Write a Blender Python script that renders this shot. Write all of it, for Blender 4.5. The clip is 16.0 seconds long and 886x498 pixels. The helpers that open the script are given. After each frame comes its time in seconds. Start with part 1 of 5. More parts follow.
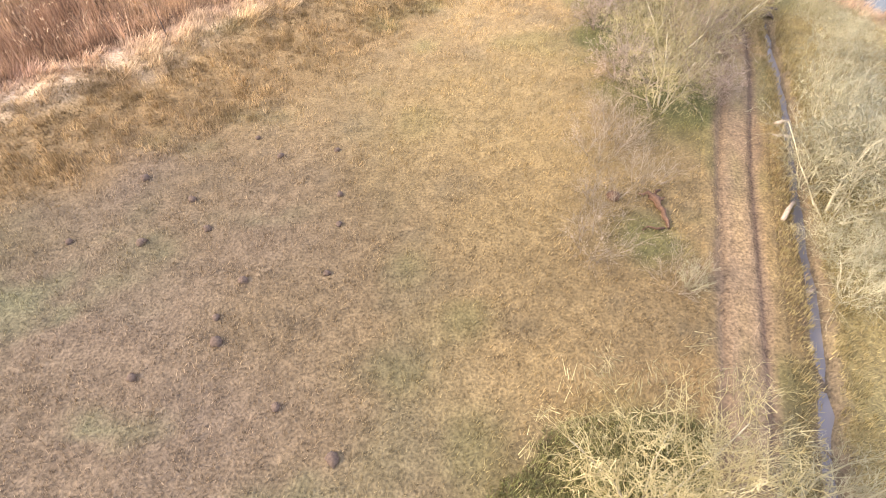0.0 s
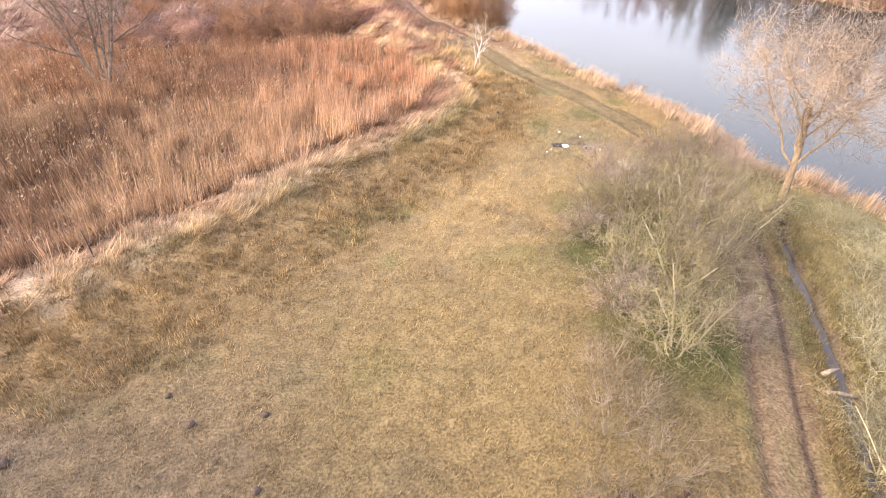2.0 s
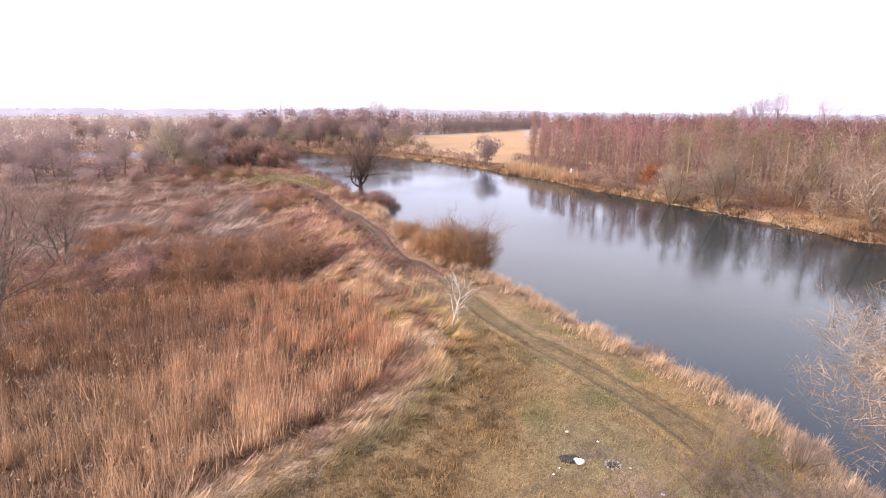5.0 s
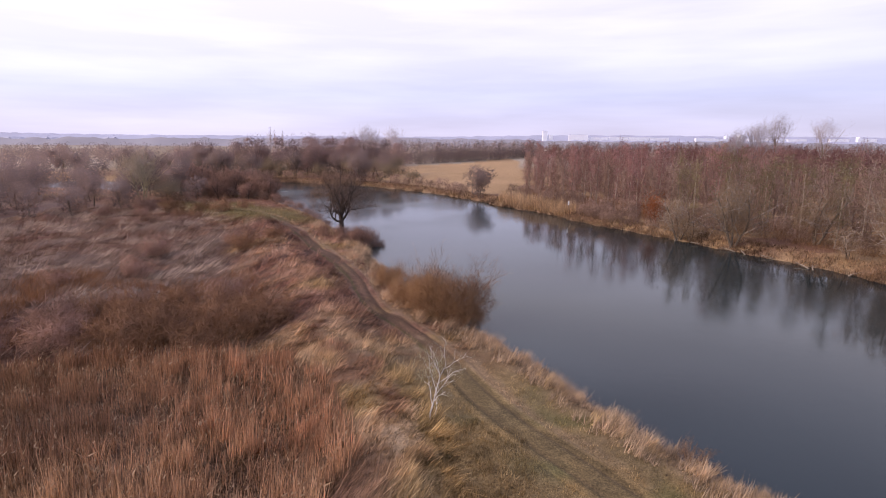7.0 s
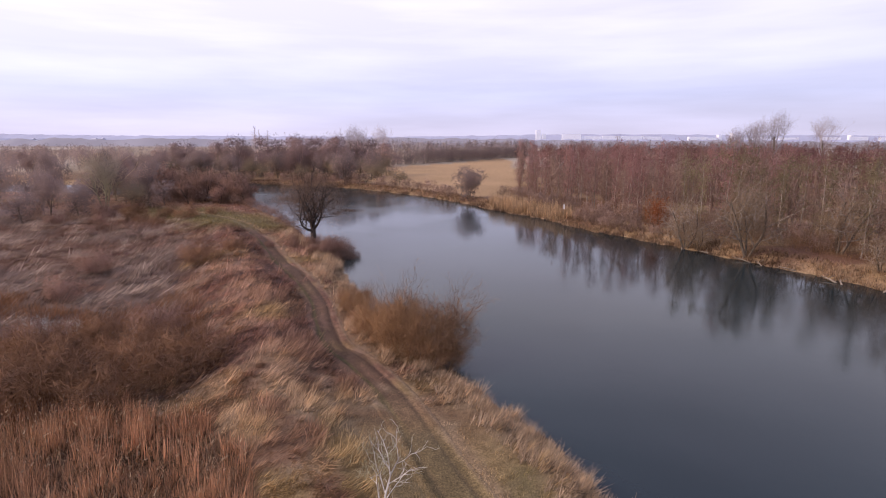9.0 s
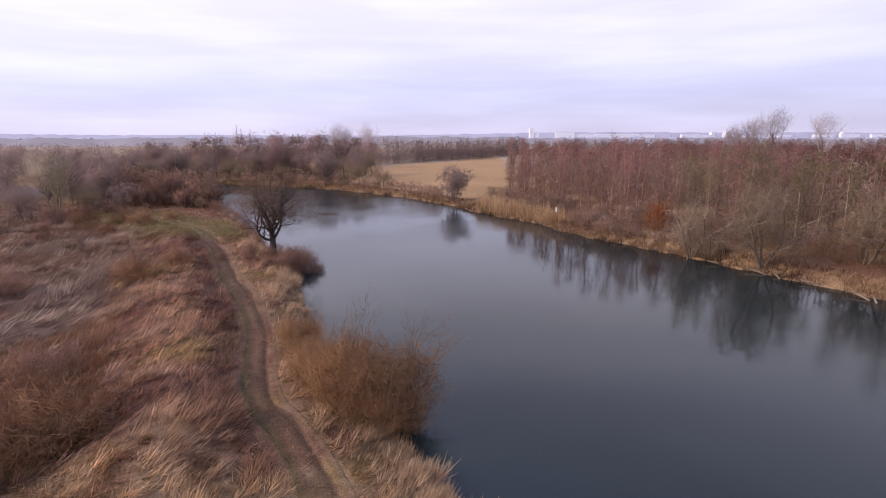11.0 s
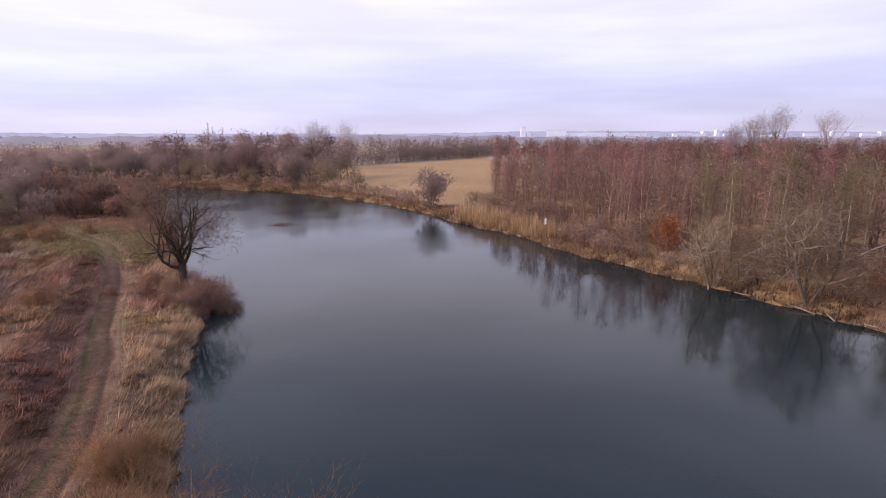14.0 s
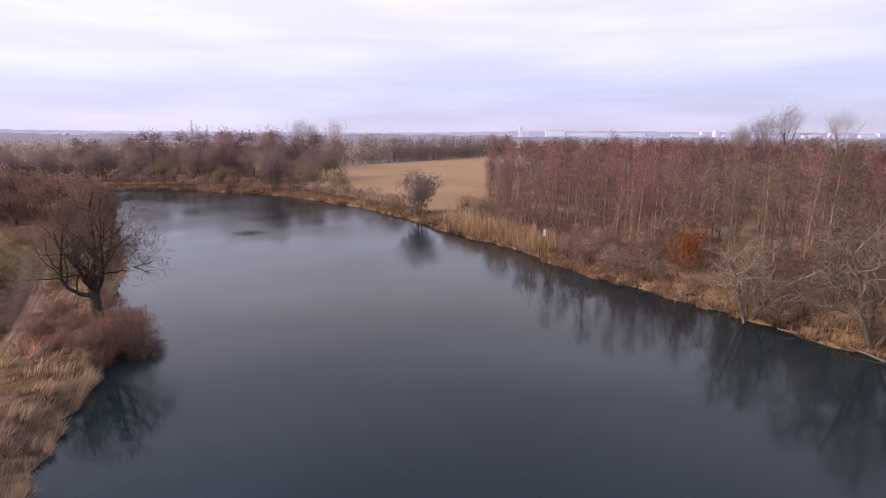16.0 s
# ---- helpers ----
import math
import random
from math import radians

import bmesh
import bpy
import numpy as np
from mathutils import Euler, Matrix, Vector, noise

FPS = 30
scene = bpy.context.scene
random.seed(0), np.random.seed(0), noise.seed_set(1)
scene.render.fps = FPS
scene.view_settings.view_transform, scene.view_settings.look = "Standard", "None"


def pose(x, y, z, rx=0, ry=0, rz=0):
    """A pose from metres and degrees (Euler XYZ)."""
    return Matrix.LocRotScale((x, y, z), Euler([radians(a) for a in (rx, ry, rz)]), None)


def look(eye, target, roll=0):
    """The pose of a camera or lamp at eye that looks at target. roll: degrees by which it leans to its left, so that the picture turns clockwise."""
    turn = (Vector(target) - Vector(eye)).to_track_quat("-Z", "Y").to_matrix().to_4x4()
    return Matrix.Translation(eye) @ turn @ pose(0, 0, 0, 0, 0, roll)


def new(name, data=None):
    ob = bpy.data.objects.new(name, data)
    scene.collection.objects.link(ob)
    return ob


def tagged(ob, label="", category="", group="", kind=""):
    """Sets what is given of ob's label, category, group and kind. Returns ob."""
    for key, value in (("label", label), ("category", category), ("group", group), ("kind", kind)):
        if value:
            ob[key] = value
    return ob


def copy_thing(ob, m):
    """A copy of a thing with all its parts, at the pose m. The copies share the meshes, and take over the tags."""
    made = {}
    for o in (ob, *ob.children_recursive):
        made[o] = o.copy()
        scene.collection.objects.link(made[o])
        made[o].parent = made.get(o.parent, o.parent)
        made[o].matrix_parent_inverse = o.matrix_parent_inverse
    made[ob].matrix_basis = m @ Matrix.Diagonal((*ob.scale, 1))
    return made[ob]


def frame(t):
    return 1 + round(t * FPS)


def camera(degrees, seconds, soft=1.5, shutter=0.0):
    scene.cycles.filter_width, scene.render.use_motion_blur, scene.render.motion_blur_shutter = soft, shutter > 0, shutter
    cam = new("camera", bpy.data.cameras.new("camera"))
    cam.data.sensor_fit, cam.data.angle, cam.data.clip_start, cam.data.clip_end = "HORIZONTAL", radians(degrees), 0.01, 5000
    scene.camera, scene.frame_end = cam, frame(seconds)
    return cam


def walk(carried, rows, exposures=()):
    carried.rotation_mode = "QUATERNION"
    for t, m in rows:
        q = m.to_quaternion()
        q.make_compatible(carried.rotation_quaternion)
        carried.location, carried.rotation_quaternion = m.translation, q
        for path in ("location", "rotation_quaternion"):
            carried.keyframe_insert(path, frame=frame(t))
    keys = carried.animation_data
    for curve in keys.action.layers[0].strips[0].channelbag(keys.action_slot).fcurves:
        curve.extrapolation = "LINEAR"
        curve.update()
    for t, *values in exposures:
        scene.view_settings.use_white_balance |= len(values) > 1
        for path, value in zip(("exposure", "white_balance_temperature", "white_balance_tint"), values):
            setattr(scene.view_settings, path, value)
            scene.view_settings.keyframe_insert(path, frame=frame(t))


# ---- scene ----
cam = camera(78.7, 16.0, soft=1.0)
METRES, EYE, TILT, LEAN, TURN = 84.9, 18.0, 0.0, 0.0, 0.0
ROWS = [
    (0.0, 0.0, 0.0, 0.0, 0.97, -50.2, -0.8),
    (0.5, 0.0037, 0.0234, -0.0004, 0.99, -46.79, -0.69),
    (1.0, 0.0081, 0.0476, -0.001, 0.99, -43.04, -0.59),
    (1.5, 0.0138, 0.0724, -0.0011, 0.98, -39.39, -0.5),
    (2.0, 0.0203, 0.0978, -0.0012, 0.99, -35.79, -0.38),
    (2.5, 0.0255, 0.1233, -0.0013, 0.85, -32.2, -0.38),
    (3.0, 0.0295, 0.1494, -0.0009, 0.7, -28.68, -0.4),
    (3.5, 0.0326, 0.1761, -0.0004, 0.57, -25.16, -0.42),
    (4.0, 0.0354, 0.2034, 0.0, 0.51, -21.63, -0.44),
    (4.5, 0.0374, 0.2307, 0.0006, 0.42, -18.11, -0.43),
    (5.0, 0.0401, 0.2586, 0.0005, 0.32, -14.59, -0.4),
    (7.5, 0.0592, 0.4037, 0.0027, -0.41, -11.67, -0.33),
    (8.0, 0.0643, 0.4341, 0.0022, -0.59, -11.68, -0.26),
    (8.5, 0.0708, 0.4645, 0.0018, -0.75, -11.7, -0.2),
    (11.0, 0.1116, 0.62, -0.0019, -1.58, -11.88, 0.04),
    (11.5, 0.1213, 0.6536, -0.0024, -1.74, -11.92, 0.08),
    (12.0, 0.1312, 0.6879, -0.0029, -1.88, -11.94, 0.07),
    (12.5, 0.1412, 0.7229, -0.0032, -2.04, -11.94, 0.08),
    (13.0, 0.1505, 0.7584, -0.0029, -2.18, -11.95, 0.09),
    (13.5, 0.1585, 0.7947, -0.0026, -2.34, -11.98, 0.06),
    (14.0, 0.167, 0.8313, -0.0028, -2.4, -12.01, 0.0),
    (14.5, 0.1747, 0.8678, -0.0032, -2.5, -12.03, -0.1),
    (15.0, 0.1826, 0.9048, -0.004, -2.53, -12.05, -0.18),
    (15.5, 0.1905, 0.9417, -0.0043, -2.58, -12.06, -0.27),
    (16.0, 0.1981, 0.9782, -0.0047, -2.58, -12.08, -0.33),
]
walk(cam, [(t, pose(0, 0, EYE, TILT, LEAN, TURN) @ pose(METRES * x, METRES * y, METRES * z, 90 + pitch, roll, yaw)) for t, x, y, z, yaw, pitch, roll in ROWS],
     exposures=[(0.0, 2.16, 6950, 14), (1.0, 2.04, 6950, 15), (2.0, 1.92, 6900, 16), (3.0, 1.88, 6850, 17), (4.0, 1.77, 6800, 19), (5.0, 1.30, 6680, 21), (7.3, 0.16, 6560, 23.5), (16.0, 0.12, 6540, 23)])

# ---- world, sun, exposure ----
world = bpy.data.worlds.new("overcast_sky")
scene.world = world
world.use_nodes = True
wn, wl = world.node_tree.nodes, world.node_tree.links
wn.clear()
SUN_ELEV, SUN_AZ = 32.0, -105.0          # degrees above the horizon; degrees from +y towards +x


def sky_world():
    out = wn.new("ShaderNodeOutputWorld")
    bg = wn.new("ShaderNodeBackground")
    bg.inputs["Strength"].default_value = 1.15
    sky = wn.new("ShaderNodeTexSky")
    sky.sky_type, sky.sun_disc = "NISHITA", False
    sky.sun_elevation, sky.sun_rotation = radians(SUN_ELEV), radians(SUN_AZ)
    sky.air_density, sky.dust_density = 1.0, 2.0
    dim = wn.new("ShaderNodeVectorMath")
    dim.operation = "SCALE"
    dim.inputs["Scale"].default_value = 0.1
    wl.new(sky.outputs["Color"], dim.inputs[0])
    co = wn.new("ShaderNodeTexCoord")
    sep = wn.new("ShaderNodeSeparateXYZ")
    wl.new(co.outputs["Generated"], sep.inputs[0])
    ramp = wn.new("ShaderNodeValToRGB")
    e = ramp.color_ramp.elements
    e[0].position, e[0].color = 0.0, (0.625, 0.63, 0.79, 1)
    e[1].position, e[1].color = 0.30, (0.905, 0.915, 1.0, 1)
    m1 = ramp.color_ramp.elements.new(0.07)
    m1.color = (0.575, 0.635, 0.87, 1)
    m2 = ramp.color_ramp.elements.new(0.14)
    m2.color = (0.735, 0.78, 0.98, 1)
    m3 = ramp.color_ramp.elements.new(0.62)
    m3.color = (0.54, 0.61, 0.90, 1)
    wl.new(sep.outputs["Z"], ramp.inputs[0])
    mapping = wn.new("ShaderNodeMapping")
    mapping.inputs["Scale"].default_value = (1.6, 1.6, 14.0)
    wl.new(co.outputs["Generated"], mapping.inputs[0])
    n = wn.new("ShaderNodeTexNoise")
    n.inputs["Scale"].default_value, n.inputs["Detail"].default_value = 1.7, 6
    wl.new(mapping.outputs[0], n.inputs["Vector"])
    nr = wn.new("ShaderNodeMapRange")
    nr.inputs["From Min"].default_value, nr.inputs["From Max"].default_value = 0.35, 0.7
    nr.inputs["To Min"].default_value, nr.inputs["To Max"].default_value = 0.90, 1.10
    wl.new(n.outputs["Fac"], nr.inputs["Value"])
    mul = wn.new("ShaderNodeVectorMath")
    mul.operation = "SCALE"
    wl.new(ramp.outputs["Color"], mul.inputs[0])
    side = wn.new("ShaderNodeMath")
    side.operation = "MULTIPLY_ADD"
    side.inputs[1].default_value, side.inputs[2].default_value = -0.14, 1.03
    wl.new(sep.outputs["X"], side.inputs[0])
    both = wn.new("ShaderNodeMath")
    both.operation = "MULTIPLY"
    wl.new(nr.outputs[0], both.inputs[0])
    wl.new(side.outputs[0], both.inputs[1])
    wl.new(both.outputs[0], mul.inputs["Scale"])
    mix = wn.new("ShaderNodeMixRGB")
    mix.inputs["Fac"].default_value = 0.86
    wl.new(dim.outputs[0], mix.inputs["Color1"])
    wl.new(mul.outputs[0], mix.inputs["Color2"])
    wl.new(mix.outputs[0], bg.inputs["Color"])
    wl.new(bg.outputs[0], out.inputs["Surface"])


sky_world()
sun_data = bpy.data.lights.new("sun", "SUN")
sun_data.energy, sun_data.angle, sun_data.color = 2.3, radians(16), (1.0, 0.83, 0.62)
sun = new("sun", sun_data)
_az, _el = radians(SUN_AZ), radians(SUN_ELEV)
sun.matrix_world = look((200 * math.sin(_az) * math.cos(_el), 200 * math.cos(_az) * math.cos(_el), 200 * math.sin(_el)), (0, 0, 0))

# ---- plan: banks, levee, track, ditch ----
WATER = -1.2
LEFT_BANK = [(190, -60), (110, -12), (60, 18), (38, 34), (31.3, 38.9), (28, 43), (25.2, 46), (25, 50.2), (22.4, 57), (19.2, 61.6),
             (16.8, 65.8), (15.1, 69.7), (12.6, 75.2), (9.4, 80.5), (6.6, 84), (3.8, 88.5), (1.2, 94), (-1.2, 100.5), (-3.2, 107),
             (-5.7, 113), (-7.6, 120), (-9.4, 127), (-14, 135), (-18.5, 144), (-25, 160), (-35, 177), (-46, 195),
             (-56, 207), (-72, 214), (-105, 222), (-160, 228), (-260, 225)]
RIGHT_BANK = [(280, 10), (150, 45), (95, 80), (71.5, 99.5), (66.5, 104), (61.5, 116), (57.5, 123.2), (52.8, 131.5), (49.5, 138.5),
              (44.6, 146), (40.5, 152), (36.2, 162), (31.5, 173), (23, 186), (15.3, 203), (2, 222), (-19, 244), (-43, 258), (-66, 266),
              (-88, 264), (-120, 262), (-170, 264), (-260, 262)]
CREST = [(-90, -30), (-45, 6), (-24, 24), (-17, 30.4), (-10.4, 38), (-4.6, 45), (-1.3, 48.6), (1.2, 52.5), (2.6, 57.5), (1.6, 63),
         (-1.2, 70), (-5.2, 79), (-9.6, 91), (-15.2, 102.5), (-22, 118), (-31, 141), (-42, 158), (-58, 172), (-90, 190)]
TRACK = [(7, -12), (9.2, 2), (11.2, 9.2), (12.9, 15), (14.8, 21.5), (16.7, 27), (18.4, 32.5), (19.4, 38.5), (19, 45), (16.9, 51.2),
         (14.3, 56.2), (11, 61.3), (8, 66.6), (4.1, 76.5), (0.6, 83), (-2.2, 87.1), (-4.4, 93.3), (-6.5, 100.5), (-11.1, 110.9),
         (-16.4, 120.9), (-23.0, 135.0), (-29.2, 146.2), (-36.5, 157.2), (-44.1, 164.5), (-52.6, 172.5), (-66, 186)]
DITCH = [(9.5, -8), (12.9, 5.7), (13.8, 8), (14.7, 10.8), (15.6, 13.6), (16.6, 17.4), (18, 21.8), (19.4, 26.3), (20.6, 31.5), (21.3, 34.2), (22, 36.6)]
REEDS = [(-75, 20), (-46, 9), (-25.5, 26), (-18.5, 32.5), (-11.8, 40.2), (-6.2, 47), (-3, 51), (-1, 55.5), (0.2, 59), (-1.2, 64), (-4.5, 70.5),
         (-8, 74), (-15, 77), (-24, 76), (-36, 74), (-75, 72)]
FOREST = [(33, 207), (41.5, 173), (48, 160), (55, 150), (62, 137), (68, 122), (76, 108), (100, 93), (150, 84), (240, 220), (210, 420), (68, 480)]
FIELD = [(-8, 244), (6, 224), (20, 206), (33, 207), (68, 480), (60, 500), (20, 420), (-24, 362), (-50, 345), (-30, 290)]


def smooth_line(pts, step=1.5):
    """A polyline with its corners rounded off (Catmull-Rom)."""
    p = np.array(pts, float)
    out = []
    for i in range(len(p) - 1):
        a, b = p[i], p[i + 1]
        a0 = p[i - 1] if i else a - (b - a)
        b1 = p[i + 2] if i + 2 < len(p) else b + (b - a)
        n = min(12, max(2, int(np.linalg.norm(b - a) / step)))
        for k in range(n):
            t = k / n
            out.append(0.5 * (2 * a + (b - a0) * t + (2 * a0 - 5 * a + 4 * b - b1) * t * t + (3 * a - a0 - 3 * b + b1) * t ** 3))
    out.append(p[-1])
    return np.array(out)


def line_distance(x, y, line):
    """Distance of points from a polyline, and which side they lie on (+1 right of its run)."""
    best, side = np.full(x.shape, 1e9), np.ones(x.shape)
    for (ax, ay), (bx, by) in zip(line[:-1], line[1:]):
        dx, dy = bx - ax, by - ay
        t = np.clip(((x - ax) * dx + (y - ay) * dy) / (dx * dx + dy * dy), 0, 1)
        d = (x - ax - t * dx) ** 2 + (y - ay - t * dy) ** 2
        closer = d < best
        best = np.where(closer, d, best)
        side = np.where(closer, np.where(dx * (y - ay) - dy * (x - ax) > 0, -1.0, 1.0), side)
    return np.sqrt(best), side


def inside(x, y, poly):
    hit = np.zeros(x.shape, bool)
    p = np.asarray(poly, float)
    for (ax, ay), (bx, by) in zip(p, np.roll(p, -1, axis=0)):
        hit ^= ((ay > y) != (by > y)) & (x < (bx - ax) * (y - ay) / (by - ay + 1e-12) + ax)
    return hit


def step(a, b, v):
    t = np.clip((v - a) / (b - a), 0, 1)
    return t * t * (3 - 2 * t)


def waves(x, y, size, seed):
    """A smooth value noise from -1 to 1 with features of about that size."""
    r = np.random.RandomState(seed)
    grid = r.uniform(-1, 1, (64, 64))
    u, v = x / size + 17.3 * seed, y / size + 5.7 * seed
    iu, iv = np.floor(u).astype(int), np.floor(v).astype(int)
    fu, fv = u - iu, v - iv
    fu, fv = fu * fu * (3 - 2 * fu), fv * fv * (3 - 2 * fv)
    g = lambda a, b: grid[a % 64, b % 64]
    return (g(iu, iv) * (1 - fu) * (1 - fv) + g(iu + 1, iv) * fu * (1 - fv) + g(iu, iv + 1) * (1 - fu) * fv + g(iu + 1, iv + 1) * fu * fv)


L_LINE, R_LINE = smooth_line(LEFT_BANK, 4.0), smooth_line(RIGHT_BANK, 6.0)
CREST_LINE, TRACK_LINE, DITCH_LINE = smooth_line(CREST, 4.0), smooth_line(TRACK, 1.2), smooth_line(DITCH, 2.0)
RIVER = np.concatenate([L_LINE, R_LINE[::-1]])
MARSH = np.concatenate([CREST_LINE, [(-5000, 600), (-5000, -1000), (-300, -200)]])


def lay(x, y):
    """All that the plan says of points: distances and signs, as a dict."""
    x, y = np.asarray(x, float), np.asarray(y, float)
    dl, _ = line_distance(x, y, L_LINE)
    dr, _ = line_distance(x, y, R_LINE)
    wet = inside(x, y, RIVER)
    river = np.where(wet, -1, 1) * np.minimum(dl, dr) + 0.5 * waves(x, y, 1.6, 3) + 0.3 * waves(x, y, 0.7, 4) + np.where(dr < dl, 0.8, 0.0) * waves(x, y, 3.6, 9)
    dc, _ = line_distance(x, y, CREST_LINE)
    side = np.where(inside(x, y, MARSH), -1.0, 1.0)
    dt, tside = line_distance(x, y, TRACK_LINE)
    dd, dside = line_distance(x, y, DITCH_LINE)
    return dict(x=x, y=y, river=river, far=(dr < dl) & ~wet, crest=dc * side, track=dt, tside=tside, ditch=dd, dside=dside, reeds=inside(x, y, REEDS))


def height(p):
    x, y, c = p["x"], p["y"], p["crest"]
    meadow = -0.75 + 0.8 * np.maximum(step(-4, 9, x), step(48, 64, y))
    wetland = -0.85 + 0.15 * waves(x, y, 9, 11)
    z = np.where(p["far"], 0.1 + 0.25 * step(0, 30, p["river"]), wetland + (meadow - wetland) * step(-5, 4, c))
    top = 0.45 + 0.55 * step(55, 80, y)
    bump = np.where(c > 0, 1 - step(0.2, 6.5, c), 1 - step(0.2, 7.5, -c)) * (1 - p["far"]) * (1 - step(150, 185, y)) * step(-70, -35, x)
    z = z + (top - z) * bump
    z = z + 0.06 * waves(x, y, 2.3, 5) + 0.03 * waves(x, y, 0.9, 6)
    z = z + 0.16 * waves(x + 0.6 * y, y * 1.3, 1.9, 8) * ((c < 6) & ~p["far"]) * step(1.2, 2.4, p["track"])
    rut = np.exp(-((p["track"] - 0.80) / 0.17) ** 2)
    z = z - 0.11 * rut * (1 - step(40, 52, y) * 0.35) - 0.05 * (1 - step(0.6, 1.5, p["track"]))
    z = z - 0.85 * (1 - step(0.0, 0.5, p["ditch"] + 0.12 * waves(x, y, 1.3, 7)))
    bank = WATER + (z - WATER) * step(-0.2, 2.6, p["river"])
    z = np.where(p["river"] < 2.6, bank, z)
    return np.where(p["river"] < -0.2, WATER - 0.35 * np.minimum(-p["river"] - 0.2, 6), z)


def mixc(a, b, w):
    return a + (np.asarray(b) - a) * w[..., None]


STRAW, OLIVE, GREEN = (0.45, 0.335, 0.205), (0.225, 0.162, 0.078), (0.115, 0.118, 0.045)
LITTER, GOLD, GREY, RUSSET, TUFT = (0.17, 0.09, 0.054), (0.38, 0.245, 0.125), (0.255, 0.18, 0.135), (0.165, 0.078, 0.055), (0.215, 0.142, 0.064)


def cover(p):
    """The base colour of what grows or lies on the ground, with some glare and haze mixed in."""
    x, y, c = p["x"], p["y"], p["crest"]
    w1, w2, w3, w4 = waves(x, y, 7, 21), waves(x, y, 2.6, 22), waves(x, y, 0.9, 23), waves(x, y, 16, 24)
    col = np.zeros(x.shape + (3,)) + np.array(OLIVE)
    w5, w6 = waves(x, y, 4.2, 26), waves(x * 0.5 + y, y * 0.5 - x, 1.5, 28)
    col = mixc(col, (0.31, 0.222, 0.102), step(-0.2, 0.7, w1 + 0.5 * w2) * step(-14, 6, x + 0.35 * y) * 0.9)        # bleached patches; their increase to the right and far puts sunlight into the colour
    col = mixc(col, (0.245, 0.172, 0.08), step(-0.1, 0.6, -w4 + 0.5 * w5) * 0.75)
    col = mixc(col, (0.30, 0.20, 0.085), step(0.0, 0.6, w5 - 0.3 * w1) * step(0, 8, x) * 0.6)
    col = mixc(col, GREEN, step(0.15, 0.8, w2 + 0.6 * waves(x, y, 5, 25)) * 0.6)
    col = mixc(col, (0.15, 0.135, 0.055), (1 - step(0, 9, np.hypot(x + 21, (y - 14) * 0.7) + 2.5 * w2)) * 0.75)
    col = mixc(col, (0.16, 0.125, 0.07), step(0.25, 0.75, w6 + 0.3 * w3) * 0.5)
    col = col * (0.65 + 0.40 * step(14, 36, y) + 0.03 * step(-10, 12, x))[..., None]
    col = mixc(col, (0.225, 0.163, 0.07), (1 - step(0.3, 1.0, np.hypot(x - 4.5, (y - 24) * 0.8) / 9.5 + 0.3 * w5)) * 0.6)
    for gx, gy, gr in ((6.2, 4.2, 4.8), (6.2, 4.2, 4.2), (9.2, 15.6, 2.2), (12.5, 26.5, 5.0), (12.5, 27, 4.2), (11.5, 33, 5.0), (12, 34, 4.5), (17, 37, 4.5), (16, 41, 4)):
        col = mixc(col, (0.105, 0.108, 0.040), (1 - step(0.3, 1.0, np.hypot(x - gx, y - gy) / gr + 0.25 * w2)) * 0.7)
    west = (1 - step(-12, 4, x + 0.25 * (y - 14))) * (1 - step(20, 30, y))
    col = mixc(col, (0.150, 0.112, 0.075), west * (0.62 + 0.25 * w5))      # grey-mauve thatch
    col = mixc(col, (0.125, 0.120, 0.062), west * step(0.0, 0.6, waves(x * 0.45 + 0.1 * y, y, 2.6, 29) + 0.35 * w1 + 0.25 * w3) * 0.75)
    right = (p["dside"] > 0) & (y < 40) & (x > 8)
    col = np.where(right[..., None], mixc(col, (0.22, 0.19, 0.08), np.full(x.shape, 0.6)), col)
    slope = step(0.6, 2.2, c) * (1 - step(4, 9.5, c + 1.6 * w2)) * (1 - step(55, 64, y))
    col = mixc(col, TUFT, slope * 0.85)
    wetland = mixc(mixc(np.zeros(x.shape + (3,)) + np.array((0.22, 0.126, 0.085)), RUSSET, step(-0.1, 0.5, w2 + 0.7 * w1)), GREY,
                   step(78, 95, y) * step(-0.5, 0.2, w1 + w4 * 0.6) * step(3, 9, -c) * 0.85)
    levee = mixc(np.zeros(x.shape + (3,)) + np.array((0.34, 0.225, 0.12)), RUSSET, step(0.0, 0.5, w2 + 0.5 * w1) * 0.6)
    levee = mixc(levee, (0.40, 0.29, 0.18), step(0.1, 0.6, w6 - 0.4 * w2) * 0.7)
    levee = mixc(levee, (0.15, 0.088, 0.062), step(0.15, 0.6, w5 + 0.5 * w3) * step(70, 84, y) * 0.6)
    levee = levee * (1 + step(74, 90, y)[..., None] * np.array([-0.16, -0.25, -0.15]))
    levee = mixc(levee, (0.29, 0.205, 0.085), step(0.4, 0.8, -w1) * 0.6)
    levee = mixc(levee, (0.125, 0.068, 0.05), (1 - step(0.9, 2.4, np.abs(p["track"] - 2.6) + 0.7 * w2)) * (p["tside"] < 0) * step(74, 84, y) * 0.75)
    left = 1 - step(-1.5, 0.8, c)
    col = mixc(col, 0, left) + wetland * left[..., None]
    lv = np.where(c > 1.5, step(66, 80, y), step(54, 64, y)) * (1 - np.where(y > 84, step(5, 10, -c + 1.5 * w2), step(9, 16, -c))) * (p["river"] > 0)
    col = mixc(col, 0, lv) + levee * lv[..., None]
    greenpad = step(140, 152, y) * (1 - step(5, 12, p["track"] + 2 * w2)) * (1 - step(178, 186, y))
    col = mixc(col, (0.165, 0.135, 0.056), greenpad * 0.85)
